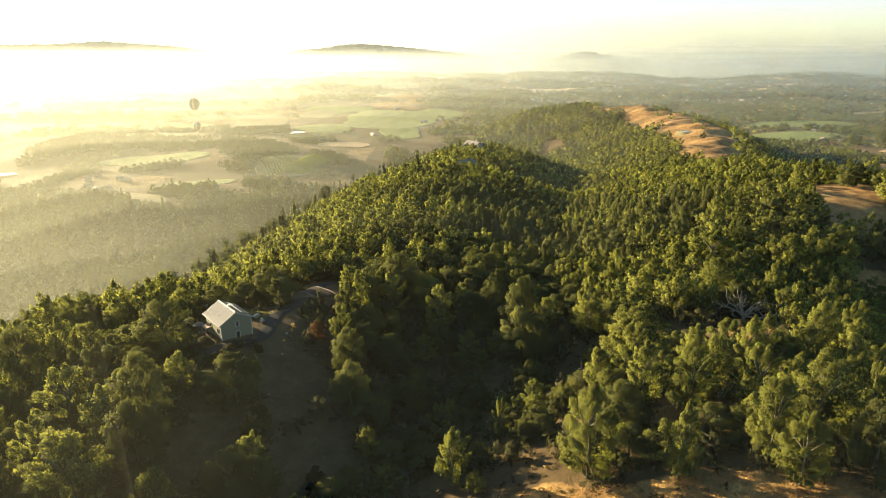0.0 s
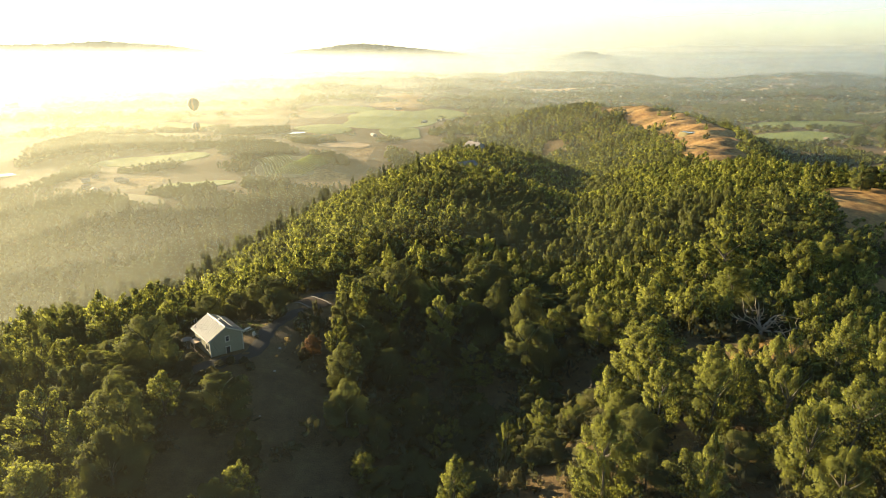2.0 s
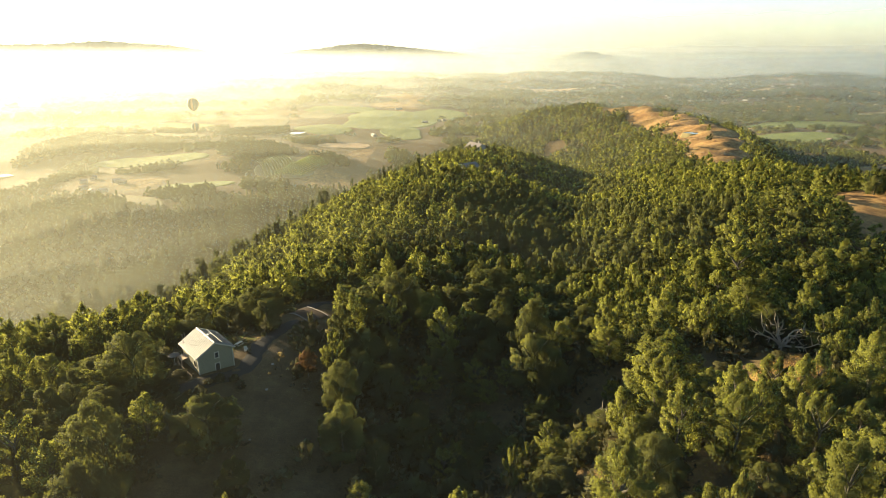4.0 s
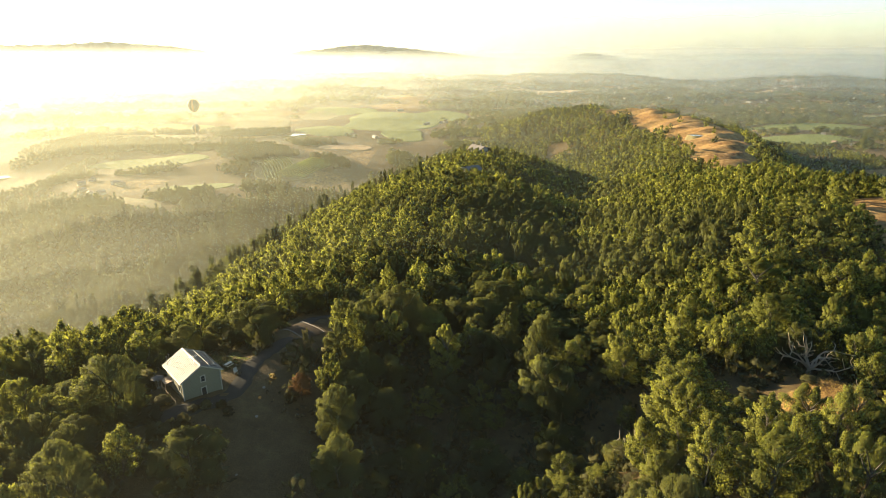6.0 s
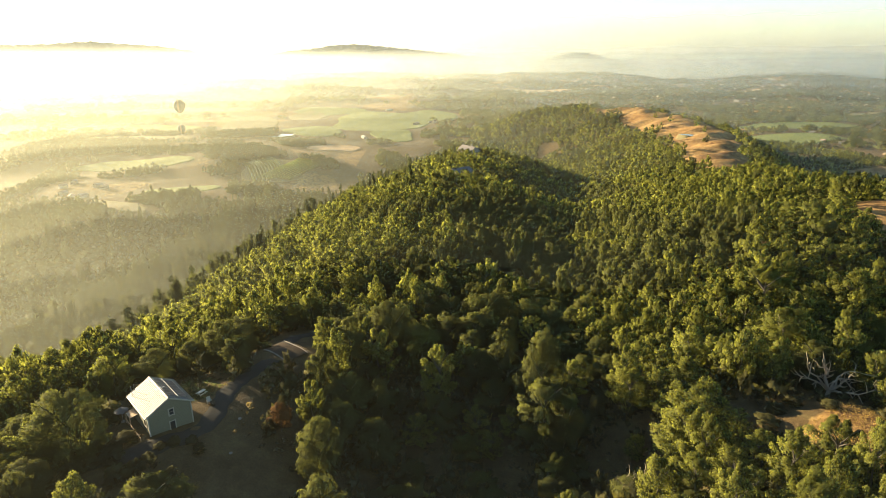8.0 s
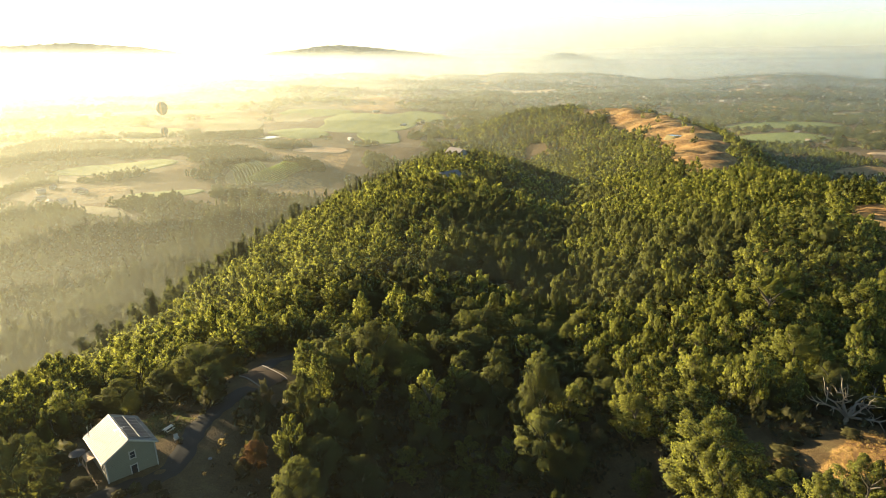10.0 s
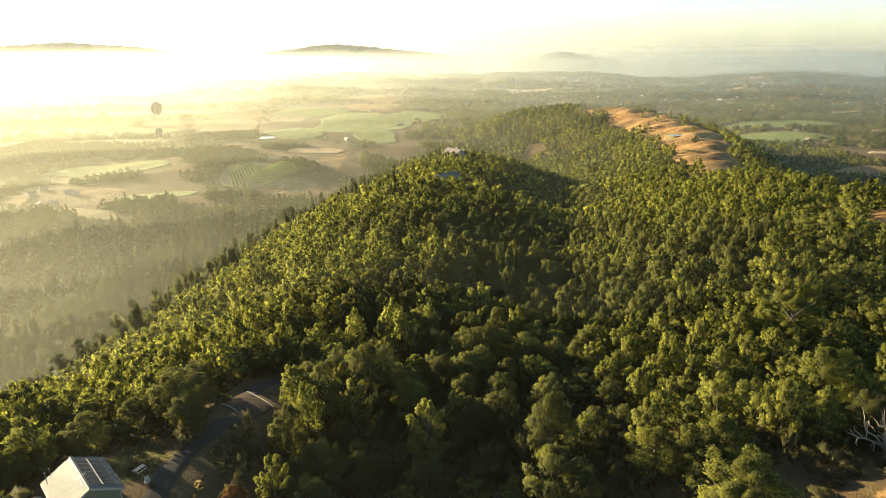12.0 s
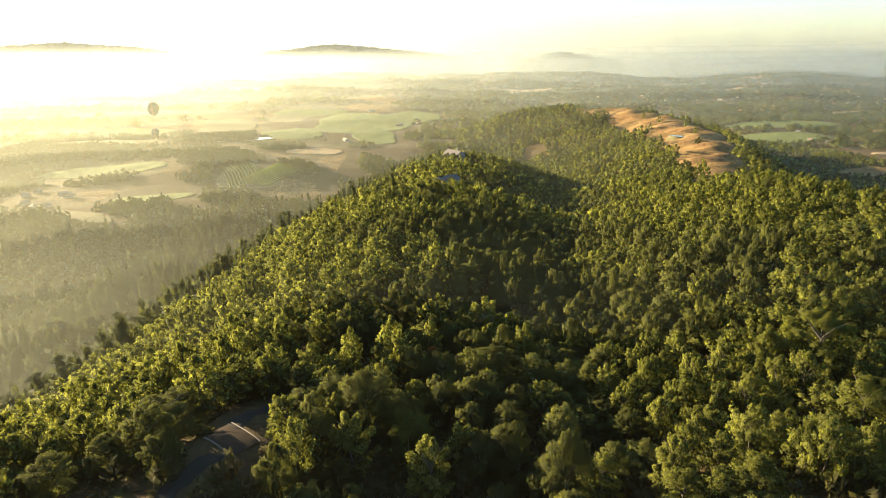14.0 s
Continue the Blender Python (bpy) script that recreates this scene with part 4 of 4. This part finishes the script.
def strip(name, line, width, lift, mat, label, category):
    """A road along a line, laid over the ground, with thickness."""
    pts = []
    for (ax, ay), (bx, by) in zip(line, line[1:]):
        for s in np.linspace(0, 1, 10, endpoint=False):
            pts.append((ax + (bx - ax) * s, ay + (by - ay) * s))
    pts.append(line[-1])
    pts = np.array(pts)
    for _ in range(14):
        pts[1:-1] = 0.25 * pts[:-2] + 0.5 * pts[1:-1] + 0.25 * pts[2:]
    d = np.gradient(pts, axis=0)
    d /= np.linalg.norm(d, axis=1)[:, None]
    side = np.stack([d[:, 1], -d[:, 0]], -1)
    cols = []
    for k in np.linspace(-1, 1, 7):
        edge = pts + side * (k * width / 2 * (1 + 0.08 * np.sin(np.arange(len(pts)) * 0.9 + 2 * k)))[:, None]
        cols.append(np.column_stack([edge, land(edge[:, 0], edge[:, 1]) + lift - (0.14 if abs(k) > 0.99 else 0)]))
    v = np.stack(cols, 1).reshape(-1, 3)
    index = np.arange(len(v)).reshape(len(pts), 7)
    f = np.stack([index[:-1, :-1], index[1:, :-1], index[1:, 1:], index[:-1, 1:]], -1).reshape(-1, 4)
    return tagged(mesh_object(name, v, f, mat, True), label, category, kind="structure")


strip("road", [(-50, 101), (-44, 103.0), (-39, 106.5), (-36.5, 111), (-37, 117), (-37, 122), (-36, 126), (-34.2, 131), (-32, 134.5)], 3.4, 0.08, ASPHALT, "narrow dark asphalt drive past the house", "drive")
strip("road", [(-32.5, 140.5), (-31.5, 146), (-27, 151), (-20, 153)], 3.2, 0.07, ASPHALT, "asphalt drive beyond the parking place", "drive")
strip("pavement", [(-34.6, 140.6), (-31.5, 138.0), (-28.4, 135.3)], 5.0, 0.10, GRAVEL, "flat brown gravel parking place beside the drive", "parking place")
strip("kerb", [(-36.2, 138.6), (-33.2, 136.1), (-30.2, 133.4)], 0.22, 0.16, CONCRETE, "low pale concrete kerb of the parking place", "kerb")
strip("kerb", [(-33.0, 142.6), (-29.9, 140.0), (-26.8, 137.3)], 0.22, 0.16, CONCRETE, "low pale concrete kerb of the parking place", "kerb")


def picnic_table(x, y, turn):
    t = thing("picnic_table", pose(x, y, on_ground(x, y), 0, 0, turn), "pale painted picnic table with benches in the yard", "table", "yard furniture")
    bm = bmesh.new()
    for k in range(4):
        box(bm, (2.0, 0.2, 0.05), pose(0, -0.33 + k * 0.22, 0.75))
    part("tabletop", bm, TRIM, t)
    t.scale = (0.75, 0.75, 0.85)
    for s in (-0.75, 0.75):
        bm = bmesh.new()
        box(bm, (2.0, 0.26, 0.05), pose(0, s, 0.45))
        part("bench", bm, TRIM, t)
        bm = bmesh.new()
        box(bm, (0.09, 1.6, 0.09), pose(s, 0, 0.4))
        box(bm, (0.09, 0.09, 0.86), pose(s, 0.3, 0.34, 18))
        box(bm, (0.09, 0.09, 0.86), pose(s, -0.3, 0.34, -18))
        part("leg", bm, TRIM, t)


picnic_table(-40.9, 118.8, 62)
chair = thing("garden_chair", pose(-38.6, 116.2, on_ground(-38.6, 116.2), 0, 0, 35), "white wooden garden chair standing in the yard", "chair", "yard furniture")
for name, size, m in (("seat", (0.6, 0.55, 0.05), pose(0, 0, 0.4, -6)), ("backrest", (0.6, 0.05, 0.75), pose(0, 0.32, 0.75, -16)), ("armrest", (0.12, 0.6, 0.04), pose(-0.34, 0, 0.6)), ("armrest", (0.12, 0.6, 0.04), pose(0.34, 0, 0.6)),
                      ("leg", (0.06, 0.06, 0.6), pose(-0.3, -0.25, 0.3)), ("leg", (0.06, 0.06, 0.6), pose(0.3, -0.25, 0.3)), ("leg", (0.06, 0.06, 0.5), pose(-0.3, 0.25, 0.22)), ("leg", (0.06, 0.06, 0.5), pose(0.3, 0.25, 0.22))):
    bm = bmesh.new()
    box(bm, size, m, 0.008)
    part(name, bm, TRIM, chair)


def boulder(x, y, size, mat):
    b = bmesh.new()
    bmesh.ops.create_icosphere(b, subdivisions=2, radius=size)
    for v in b.verts:
        v.co += Vector(noise.noise_vector(v.co * 1.3 / size + Vector((x, y, 0)))) * size * 0.35
        v.co.z *= 0.6
    me = bpy.data.meshes.new("boulder")
    b.to_mesh(me)
    b.free()
    me.materials.append(mat)
    ob = new("boulder", me)
    ob.location = (x, y, on_ground(x, y, size * 0.2))
    return tagged(ob, "pale weathered boulder lying in the dry grass", "boulder", "boulders")


for x, y, s in ((-32.6, 113.2, 0.3), (-31.5, 105.5, 0.28), (-30.6, 93.0, 0.22), (-46.5, 86.0, 0.22)):
    boulder(x, y, s, CONCRETE)


# ---- parasol ----
CANVAS = plain("faded_canvas", (0.22, 0.19, 0.16), 0.9, scale=3.0, spread=0.2)
PARASOL_X, PARASOL_Y = -50.2, 110.8
parasol = thing("parasol", pose(PARASOL_X, PARASOL_Y, on_ground(PARASOL_X, PARASOL_Y)), "open faded canvas parasol beside the house", "parasol")
bm = bmesh.new()
tube(bm, [(0, 0, 0), (0, 0, 2.45)], [0.03, 0.025], 8)
part("pole", bm, METAL, parasol)
bm = bmesh.new()
bmesh.ops.create_cone(bm, cap_ends=True, segments=16, radius1=0.32, radius2=0.26, depth=0.12, matrix=pose(0, 0, 0.06))
part("base", bm, CONCRETE, parasol, "round concrete base")
bm = bmesh.new()
tip, rim = bm.verts.new((0, 0, 2.5)), []
for n in range(16):
    a = n * math.pi / 8
    r = 1.1 if n % 2 == 0 else 1.03
    rim.append(bm.verts.new((r * math.cos(a), r * math.sin(a), 2.02 if n % 2 == 0 else 2.06)))
for n in range(16):
    bm.faces.new((tip, rim[n], rim[(n + 1) % 16]))
bmesh.ops.solidify(bm, geom=list(bm.faces), thickness=0.015)
part("canopy", bm, CANVAS, parasol)
for n in range(8):
    a = n * math.pi / 4
    bm = bmesh.new()
    tube(bm, [(0, 0, 2.44), (1.08 * math.cos(a), 1.08 * math.sin(a), 1.99)], [0.012, 0.01], 5)
    part("rib", bm, METAL, parasol)


# ---- bare tree ----
def bare_tree(x, y, height, label):
    g = np.random.default_rng(5)
    t = thing("bare_tree", pose(x, y, on_ground(x, y)), label, "tree")
    bm = bmesh.new()
    tube(bm, [(0, 0, -0.5), (0, 0, 0.4), (0.2, 0.1, 1.3)], [0.5, 0.4, 0.32], 8)
    part("trunk", bm, DEADWOOD, t)
    for n in range(9):
        a = n * 2.4 + g.random() * 0.7
        r = height * (0.42 + 0.4 * g.random())
        p = [Vector((0.2, 0.1, 1.1 + 0.3 * g.random()))]
        way = Vector((math.cos(a) * 0.75, math.sin(a) * 0.75, 0.35 + 1.1 * g.random())).normalized()
        bm = bmesh.new()
        for k in range(5):
            way = (way + Vector(g.normal(size=3)) * 0.42 + Vector((0, 0, 0.10))).normalized()
            p.append(p[-1] + way * r * 0.3)
        tube(bm, p, [0.22, 0.18, 0.14, 0.10, 0.06, 0.03], 6)
        for k in (1, 2, 2, 3, 3, 4, 4, 5):
            q = (way + Vector(g.normal(size=3)) * 0.8).normalized()
            bend = Vector(g.normal(size=3)) * 0.25
            tube(bm, [p[k], p[k] + q * r * 0.2 + bend, p[k] + q * r * 0.38 + Vector((0, 0, 0.3))], [0.08, 0.055, 0.02], 5)
        part("limb", bm, DEADWOOD, t)
    return t


bare_tree(66.5, 117.8, 6.8, "leafless dead tree with bleached spreading limbs")
bare_tree(30.5, 101.0, 4.5, "small leafless grey tree in the shaded hollow")


# ---- fields ----
def grid_height(x, y):
    """Height of the ground sheet itself, between its corners."""
    i = np.clip(np.searchsorted(xs, x) - 1, 0, len(xs) - 2)
    j = np.clip(np.searchsorted(ys, y) - 1, 0, len(ys) - 2)
    u, v = (x - xs[i]) / (xs[i + 1] - xs[i]), (y - ys[j]) / (ys[j + 1] - ys[j])
    return (gz[j, i] * (1 - u) + gz[j, i + 1] * u) * (1 - v) + (gz[j + 1, i] * (1 - u) + gz[j + 1, i + 1] * u) * v


def field_material(name, a, b, scale):
    m, nodes, links, s = material(name, 0.95)
    s.inputs["Specular IOR Level"].default_value = 0.1
    big, fine = noise_tex(nodes, links, scale, 5, 0.65), noise_tex(nodes, links, scale * 12, 3)
    c = mixed(nodes, links, big.outputs["Fac"], a, b)
    tone = ramp(nodes, [(0.3, (0.8, 0.8, 0.8)), (0.7, (1.15, 1.15, 1.15))])
    links.new(fine.outputs["Fac"], tone.inputs["Fac"])
    links.new(mixed(nodes, links, 1.0, c, tone.outputs["Color"], "MULTIPLY"), s.inputs["Base Color"])
    return m


GREEN = field_material("green_crop", (0.105, 0.125, 0.036), (0.155, 0.17, 0.052), 0.012)
STRAW = field_material("mown_straw", (0.11, 0.095, 0.045), (0.19, 0.155, 0.075), 0.012)
TAN = field_material("bare_tan_soil", (0.26, 0.18, 0.10), (0.38, 0.26, 0.14), 0.02)


def field(cx, cy, w, l, turn, mat, label, name="field"):
    c, s = math.cos(math.radians(turn)), math.sin(math.radians(turn))
    u, v = np.meshgrid(np.linspace(-1, 1, 34), np.linspace(-1, 1, 34))
    wob = 1 + 0.24 * ripple(u * 60 + cx, v * 60 + cy, 150, 3)
    r = np.maximum(np.abs(u), np.abs(v))
    soft = (1 - 0.34 * (np.abs(u * v)) ** 1.5) * wob
    u, v = u * w / 2 * soft, v * l / 2 * soft
    x, y = cx + u * c - v * s, cy + u * s + v * c
    z = grid_height(x, y) + 0.9 - 2.5 * (r > 0.985)
    index = np.arange(x.size).reshape(x.shape)
    f = np.stack([index[:-1, :-1], index[:-1, 1:], index[1:, 1:], index[1:, :-1]], -1).reshape(-1, 4)
    return tagged(mesh_object(name, np.stack([x, y, z], -1).reshape(-1, 3), f, mat, True), label, "field", kind="structure")


COVER = {"green": (GREEN, "flat green vineyard block on the valley floor"), "straw": (STRAW, "strip of mown straw-coloured grass in the valley"), "tan": (TAN, "patch of bare tan soil between the trees")}
for *place, cover in FIELDS:
    field(*place, *COVER[cover])


def vine_rows(cx, cy, w, l, turn, gap, label):
    """Rows of vines following the slope, joined: too many to count."""
    c, s = math.cos(math.radians(turn)), math.sin(math.radians(turn))
    vs, fs, base = [], [], 0
    steps = np.linspace(-l / 2, l / 2, 26)
    for k in np.arange(-w / 2, w / 2, gap):
        u = k + 9 * np.sin(steps / l * 2.6 + 0.4)
        x, y = cx + u * c - steps * s, cy + u * s + steps * c
        z = grid_height(x, y) + 0.9
        ring = []
        for dx, h in ((-0.7, 0.0), (-0.5, 1.7), (0.5, 1.7), (0.7, 0.0)):
            ring.append(np.column_stack([x + dx * c, y + dx * s, z + h + 0.25 * np.sin(steps * 3.1 + k)]))
        v = np.stack(ring, 1).reshape(-1, 3)
        index = np.arange(len(v)).reshape(len(steps), 4) + base
        for j in range(3):
            fs.append(np.stack([index[:-1, j], index[1:, j], index[1:, j + 1], index[:-1, j + 1]], -1))
        vs.append(v)
        base += len(v)
    ob = mesh_object("vineyard", np.concatenate(vs), np.concatenate(fs), LEAF_VINE)
    return tagged(ob, label, "vineyard", kind="stuff")


vine_rows(-236, 800, 46, 86, 38, 4.2, "curving rows of vines on a low hill")
vine_rows(-196, 806, 40, 86, -10, 4.2, "straight rows of vines on a low hill")


# ---- far buildings ----
WHITE_WALL = plain("cream_render", (0.27, 0.245, 0.20), 0.7, scale=0.4, spread=0.08)
DARK_ROOF = plain("grey_shingle", (0.16, 0.14, 0.13), 0.85, scale=0.6, spread=0.2)
TILE_ROOF = plain("tan_tiles", (0.32, 0.22, 0.16), 0.85, scale=0.6, spread=0.2)
for far_mat in (WHITE_WALL, DARK_ROOF, TILE_ROOF):
    far_mat.node_tree.nodes["Principled BSDF"].inputs["Specular IOR Level"].default_value = 0.08


def far_house(name, w, l, h, rise, wall, roof, label):
    t = thing(name, Matrix(), label, "house", "houses in the valley")
    bm = bmesh.new()
    prism(bm, [(-w / 2, -3), (w / 2, -3), (w / 2, h), (0, h + rise), (-w / 2, h)], 0, l)
    part("wall", bm, wall, t)
    for side in (-1, 1):
        a = math.degrees(math.atan2(rise, w / 2))
        length = (w / 2 + 0.7) / math.cos(math.radians(a))
        bm = bmesh.new()
        box(bm, (length, l + 1.2, 0.3), pose(0, l / 2, h + rise + 0.2, 0, a * side) @ pose(side * length / 2, 0, 0))
        part("roof", bm, roof, t)
    for n in range(3):
        bm = bmesh.new()
        box(bm, (1.4, 0.2, 1.5), pose(-w / 2 + w * (n + 0.7) / 3.4, -0.05, h * 0.55))
        part("window", bm, GLASS, t)
    return t


first = [far_house("valley_house", 9, 13, 4.5, 2.5, WHITE_WALL, DARK_ROOF, "white valley house with a grey gabled roof among trees"), far_house("valley_house", 12, 28, 5, 2.5, WHITE_WALL, WHITE_WALL, "long white farm building with a pale roof"),
         far_house("valley_house", 10, 14, 4.5, 2.6, WHITE_WALL, TILE_ROOF, "white valley house with a tan tiled roof")]
gen = np.random.default_rng(61)
spots = [(gen.uniform(620, 1700), gen.uniform(1950, 3300)) for _ in range(120)] + [(gen.uniform(620, 1000), gen.uniform(950, 1250)) for _ in range(5)]
spots += [(gen.uniform(-470, -370), gen.uniform(640, 740)) for _ in range(7)] + [(gen.uniform(-60, 40), gen.uniform(1330, 1420)) for _ in range(3)] + [(-140, 1115), (-150, 1650), (-60, 1345)]
for n, (x, y) in enumerate(spots):
    src = first[1 if (n % 6 == 0 and n < 120) or n > 134 else (0 if n % 3 else 2)]
    z = float(grid_height(np.array(x), np.array(y)))
    m = pose(x, y, z + (3 if y > 1800 else 0.5), 0, 0, gen.uniform(-60, 60)) @ Matrix.Scale(0.72 if y > 1800 else 0.9, 4)
    if n < 3:
        first[n].matrix_world = m
    else:
        copy_thing(src, m)


def villa(x, y, turn, label):
    """A larger house on the wooded knoll: wings, gables and windows."""
    z = on_ground(x, y, 1.0)
    t = thing("villa", pose(x, y, z, 0, 0, turn), label, "house")
    for cx, cy, w, l, h, r in ((0, 0, 9, 20, 6, 3), (-8, 4, 8, 9, 5, 2.6), (8, 6, 7, 10, 4.5, 2.4)):
        bm = bmesh.new()
        prism(bm, [(cx - w / 2, -8), (cx + w / 2, -8), (cx + w / 2, h), (cx, h + r), (cx - w / 2, h)], cy, cy + l)
        part("wall", bm, WHITE_WALL, t)
        for side in (-1, 1):
            a = math.degrees(math.atan2(r, w / 2))
            length = (w / 2 + 0.6) / math.cos(math.radians(a))
            bm = bmesh.new()
            box(bm, (length, l + 1.0, 0.25), pose(cx, cy + l / 2, h + r + 0.15, 0, a * side) @ pose(side * length / 2, 0, 0))
            part("roof", bm, DARK_ROOF, t)
        for k in (-1, 1):
            bm = bmesh.new()
            box(bm, (1.2, 0.2, 1.6), pose(cx + k * w / 4, cy - 0.05, h * 0.55))
            part("window", bm, GLASS, t)
    bm = bmesh.new()
    box(bm, (1.2, 1.2, 4), pose(2, 8, 9), 0.05)
    part("chimney", bm, WHITE_WALL, t)
    return t


villa(33, 596, 35, "cream villa with grey roofs on the wooded knoll")
lodge = far_house("hill_house", 9, 15, 5, 2.5, WHITE_WALL, DARK_ROOF, "pale-roofed house half hidden in the woods")
lodge.matrix_world = pose(8, 428, on_ground(8, 428, 0.5), 0, 0, -50)


# ---- ponds ----
WATER, wn_, wl_, wb_ = material("still_water", 0.08)
wb_.inputs["Base Color"].default_value = (0.10, 0.13, 0.13, 1)
ripples = noise_tex(wn_, wl_, 1.2, 3)
bumped(wn_, wl_, wb_, ripples.outputs["Fac"], 0.05, 0.05)


def pond(x, y, a, b, turn, label, rim):
    ang = np.linspace(0, 2 * np.pi, 40, endpoint=False)
    wob = 1 + 0.12 * np.sin(2 * ang + x) + 0.06 * np.sin(3 * ang)
    c, s = math.cos(math.radians(turn)), math.sin(math.radians(turn))
    t = thing("pond", Matrix(), label, "pond")
    px, py = a * np.cos(ang) * wob, b * np.sin(ang) * wob
    X, Y = x + px * c - py * s, y + px * s + py * c
    level = float(np.median(grid_height(X, Y))) + 0.5
    bm = bmesh.new()
    ring = [bm.verts.new((u, v, level)) for u, v in zip(X, Y)]
    bm.faces.new(ring)
    low = bmesh.ops.extrude_face_region(bm, geom=list(bm.faces))
    bmesh.ops.translate(bm, verts=[g for g in low["geom"] if isinstance(g, bmesh.types.BMVert)], vec=(0, 0, -6))
    bmesh.ops.recalc_face_normals(bm, faces=bm.faces)
    part("water", bm, WATER, t)
    bm = bmesh.new()
    out = [[bm.verts.new((x + (u - x) * k, y + (v - y) * k, level + h)) for u, v in zip(X, Y)] for k, h in ((0.985, -0.5), (1.0, 0.15), (1.10, 0.1), (1.3, -6))]
    for r0, r1 in zip(out, out[1:]):
        for n in range(40):
            bm.faces.new((r0[n], r0[(n + 1) % 40], r1[(n + 1) % 40], r1[n]))
    part("bank", bm, rim, t, "raised bank round the water")
    return t


pond(312, 762, 14, 8, -10, "small pond reflecting the sky on the grassy ridge", STRAW)
pond(-300, 1105, 26, 20, 10, "round pale irrigation pond with a raised bank", STRAW)
pond(-610, 760, 40, 18, 0, "pond glinting in the mist on the valley floor", STRAW)


# ---- balloons ----
def stripes(name, a, b):
    m, nodes, links, s = material(name, 0.7)
    fine = noise_tex(nodes, links, 0.4, 3)
    c = mixed(nodes, links, fine.outputs["Fac"], a, b)
    links.new(c, s.inputs["Base Color"])
    return m


CLOTH_A = stripes("dark_balloon_cloth", (0.05, 0.06, 0.05), (0.09, 0.09, 0.07))
CLOTH_B = stripes("tan_balloon_cloth", (0.30, 0.17, 0.07), (0.38, 0.22, 0.09))
WICKER = plain("wicker", (0.20, 0.13, 0.07), 0.9, scale=6)


def balloon(x, y, z, radius, label):
    t = thing("hot_air_balloon", pose(x, y, z), label, "balloon", "hot-air balloons")
    prof = []
    for k in range(15):
        u = k / 14
        a = -math.pi / 2 + math.pi * u
        r = math.cos(a)
        h = math.sin(a)
        if h < 0:
            r = r ** 0.9 * (1 + 0.12 * h)
            h *= 1.28
        prof.append((max(r, 0.16 if u < 0.5 else 0.01) * radius, h * radius))
    gores = 16
    for g in range(gores):
        bm = bmesh.new()
        cols = []
        for j in range(4):
            a = 2 * math.pi * (g + j / 3) / gores
            puff = 1 + 0.018 * math.sin(math.pi * j / 3)
            cols.append([bm.verts.new((r * puff * math.cos(a), r * puff * math.sin(a), h)) for r, h in prof])
        for c0, c1 in zip(cols, cols[1:]):
            for k in range(len(prof) - 1):
                f = bm.faces.new((c0[k], c1[k], c1[k + 1], c0[k + 1]))
                f.smooth = True
        part("gore", bm, CLOTH_A if g % 4 else CLOTH_B, t)
    base = prof[0][1]
    bm = bmesh.new()
    box(bm, (1.6, 1.3, 1.1), pose(0, 0, base - 4.5), 0.1)
    part("basket", bm, WICKER, t, "wicker basket")
    for sx in (-0.7, 0.7):
        for sy in (-0.55, 0.55):
            bm = bmesh.new()
            tube(bm, [(sx, sy, base - 4.0), (sx * 2.2, sy * 2.2, base)], [0.05, 0.05], 5)
            part("rope", bm, METAL, t)
    bm = bmesh.new()
    box(bm, (0.5, 0.5, 0.4), pose(0, 0, base - 2.2), 0.05)
    for k in range(4):
        a = math.pi / 4 + k * math.pi / 2
        tube(bm, [(0.25 * math.cos(a), 0.25 * math.sin(a), base - 2.3), (0.75 * math.cos(a), 0.6 * math.sin(a), base - 4.0)], [0.04, 0.04], 5)
    part("burner", bm, METAL, t, "metal burner on a frame")
    return t


balloon(-511, 1193, -37, 11.0, "dark and tan hot-air balloon hanging over the valley")
balloon(-452, 1056, -65, 6.5, "smaller hot-air balloon low over the fields")
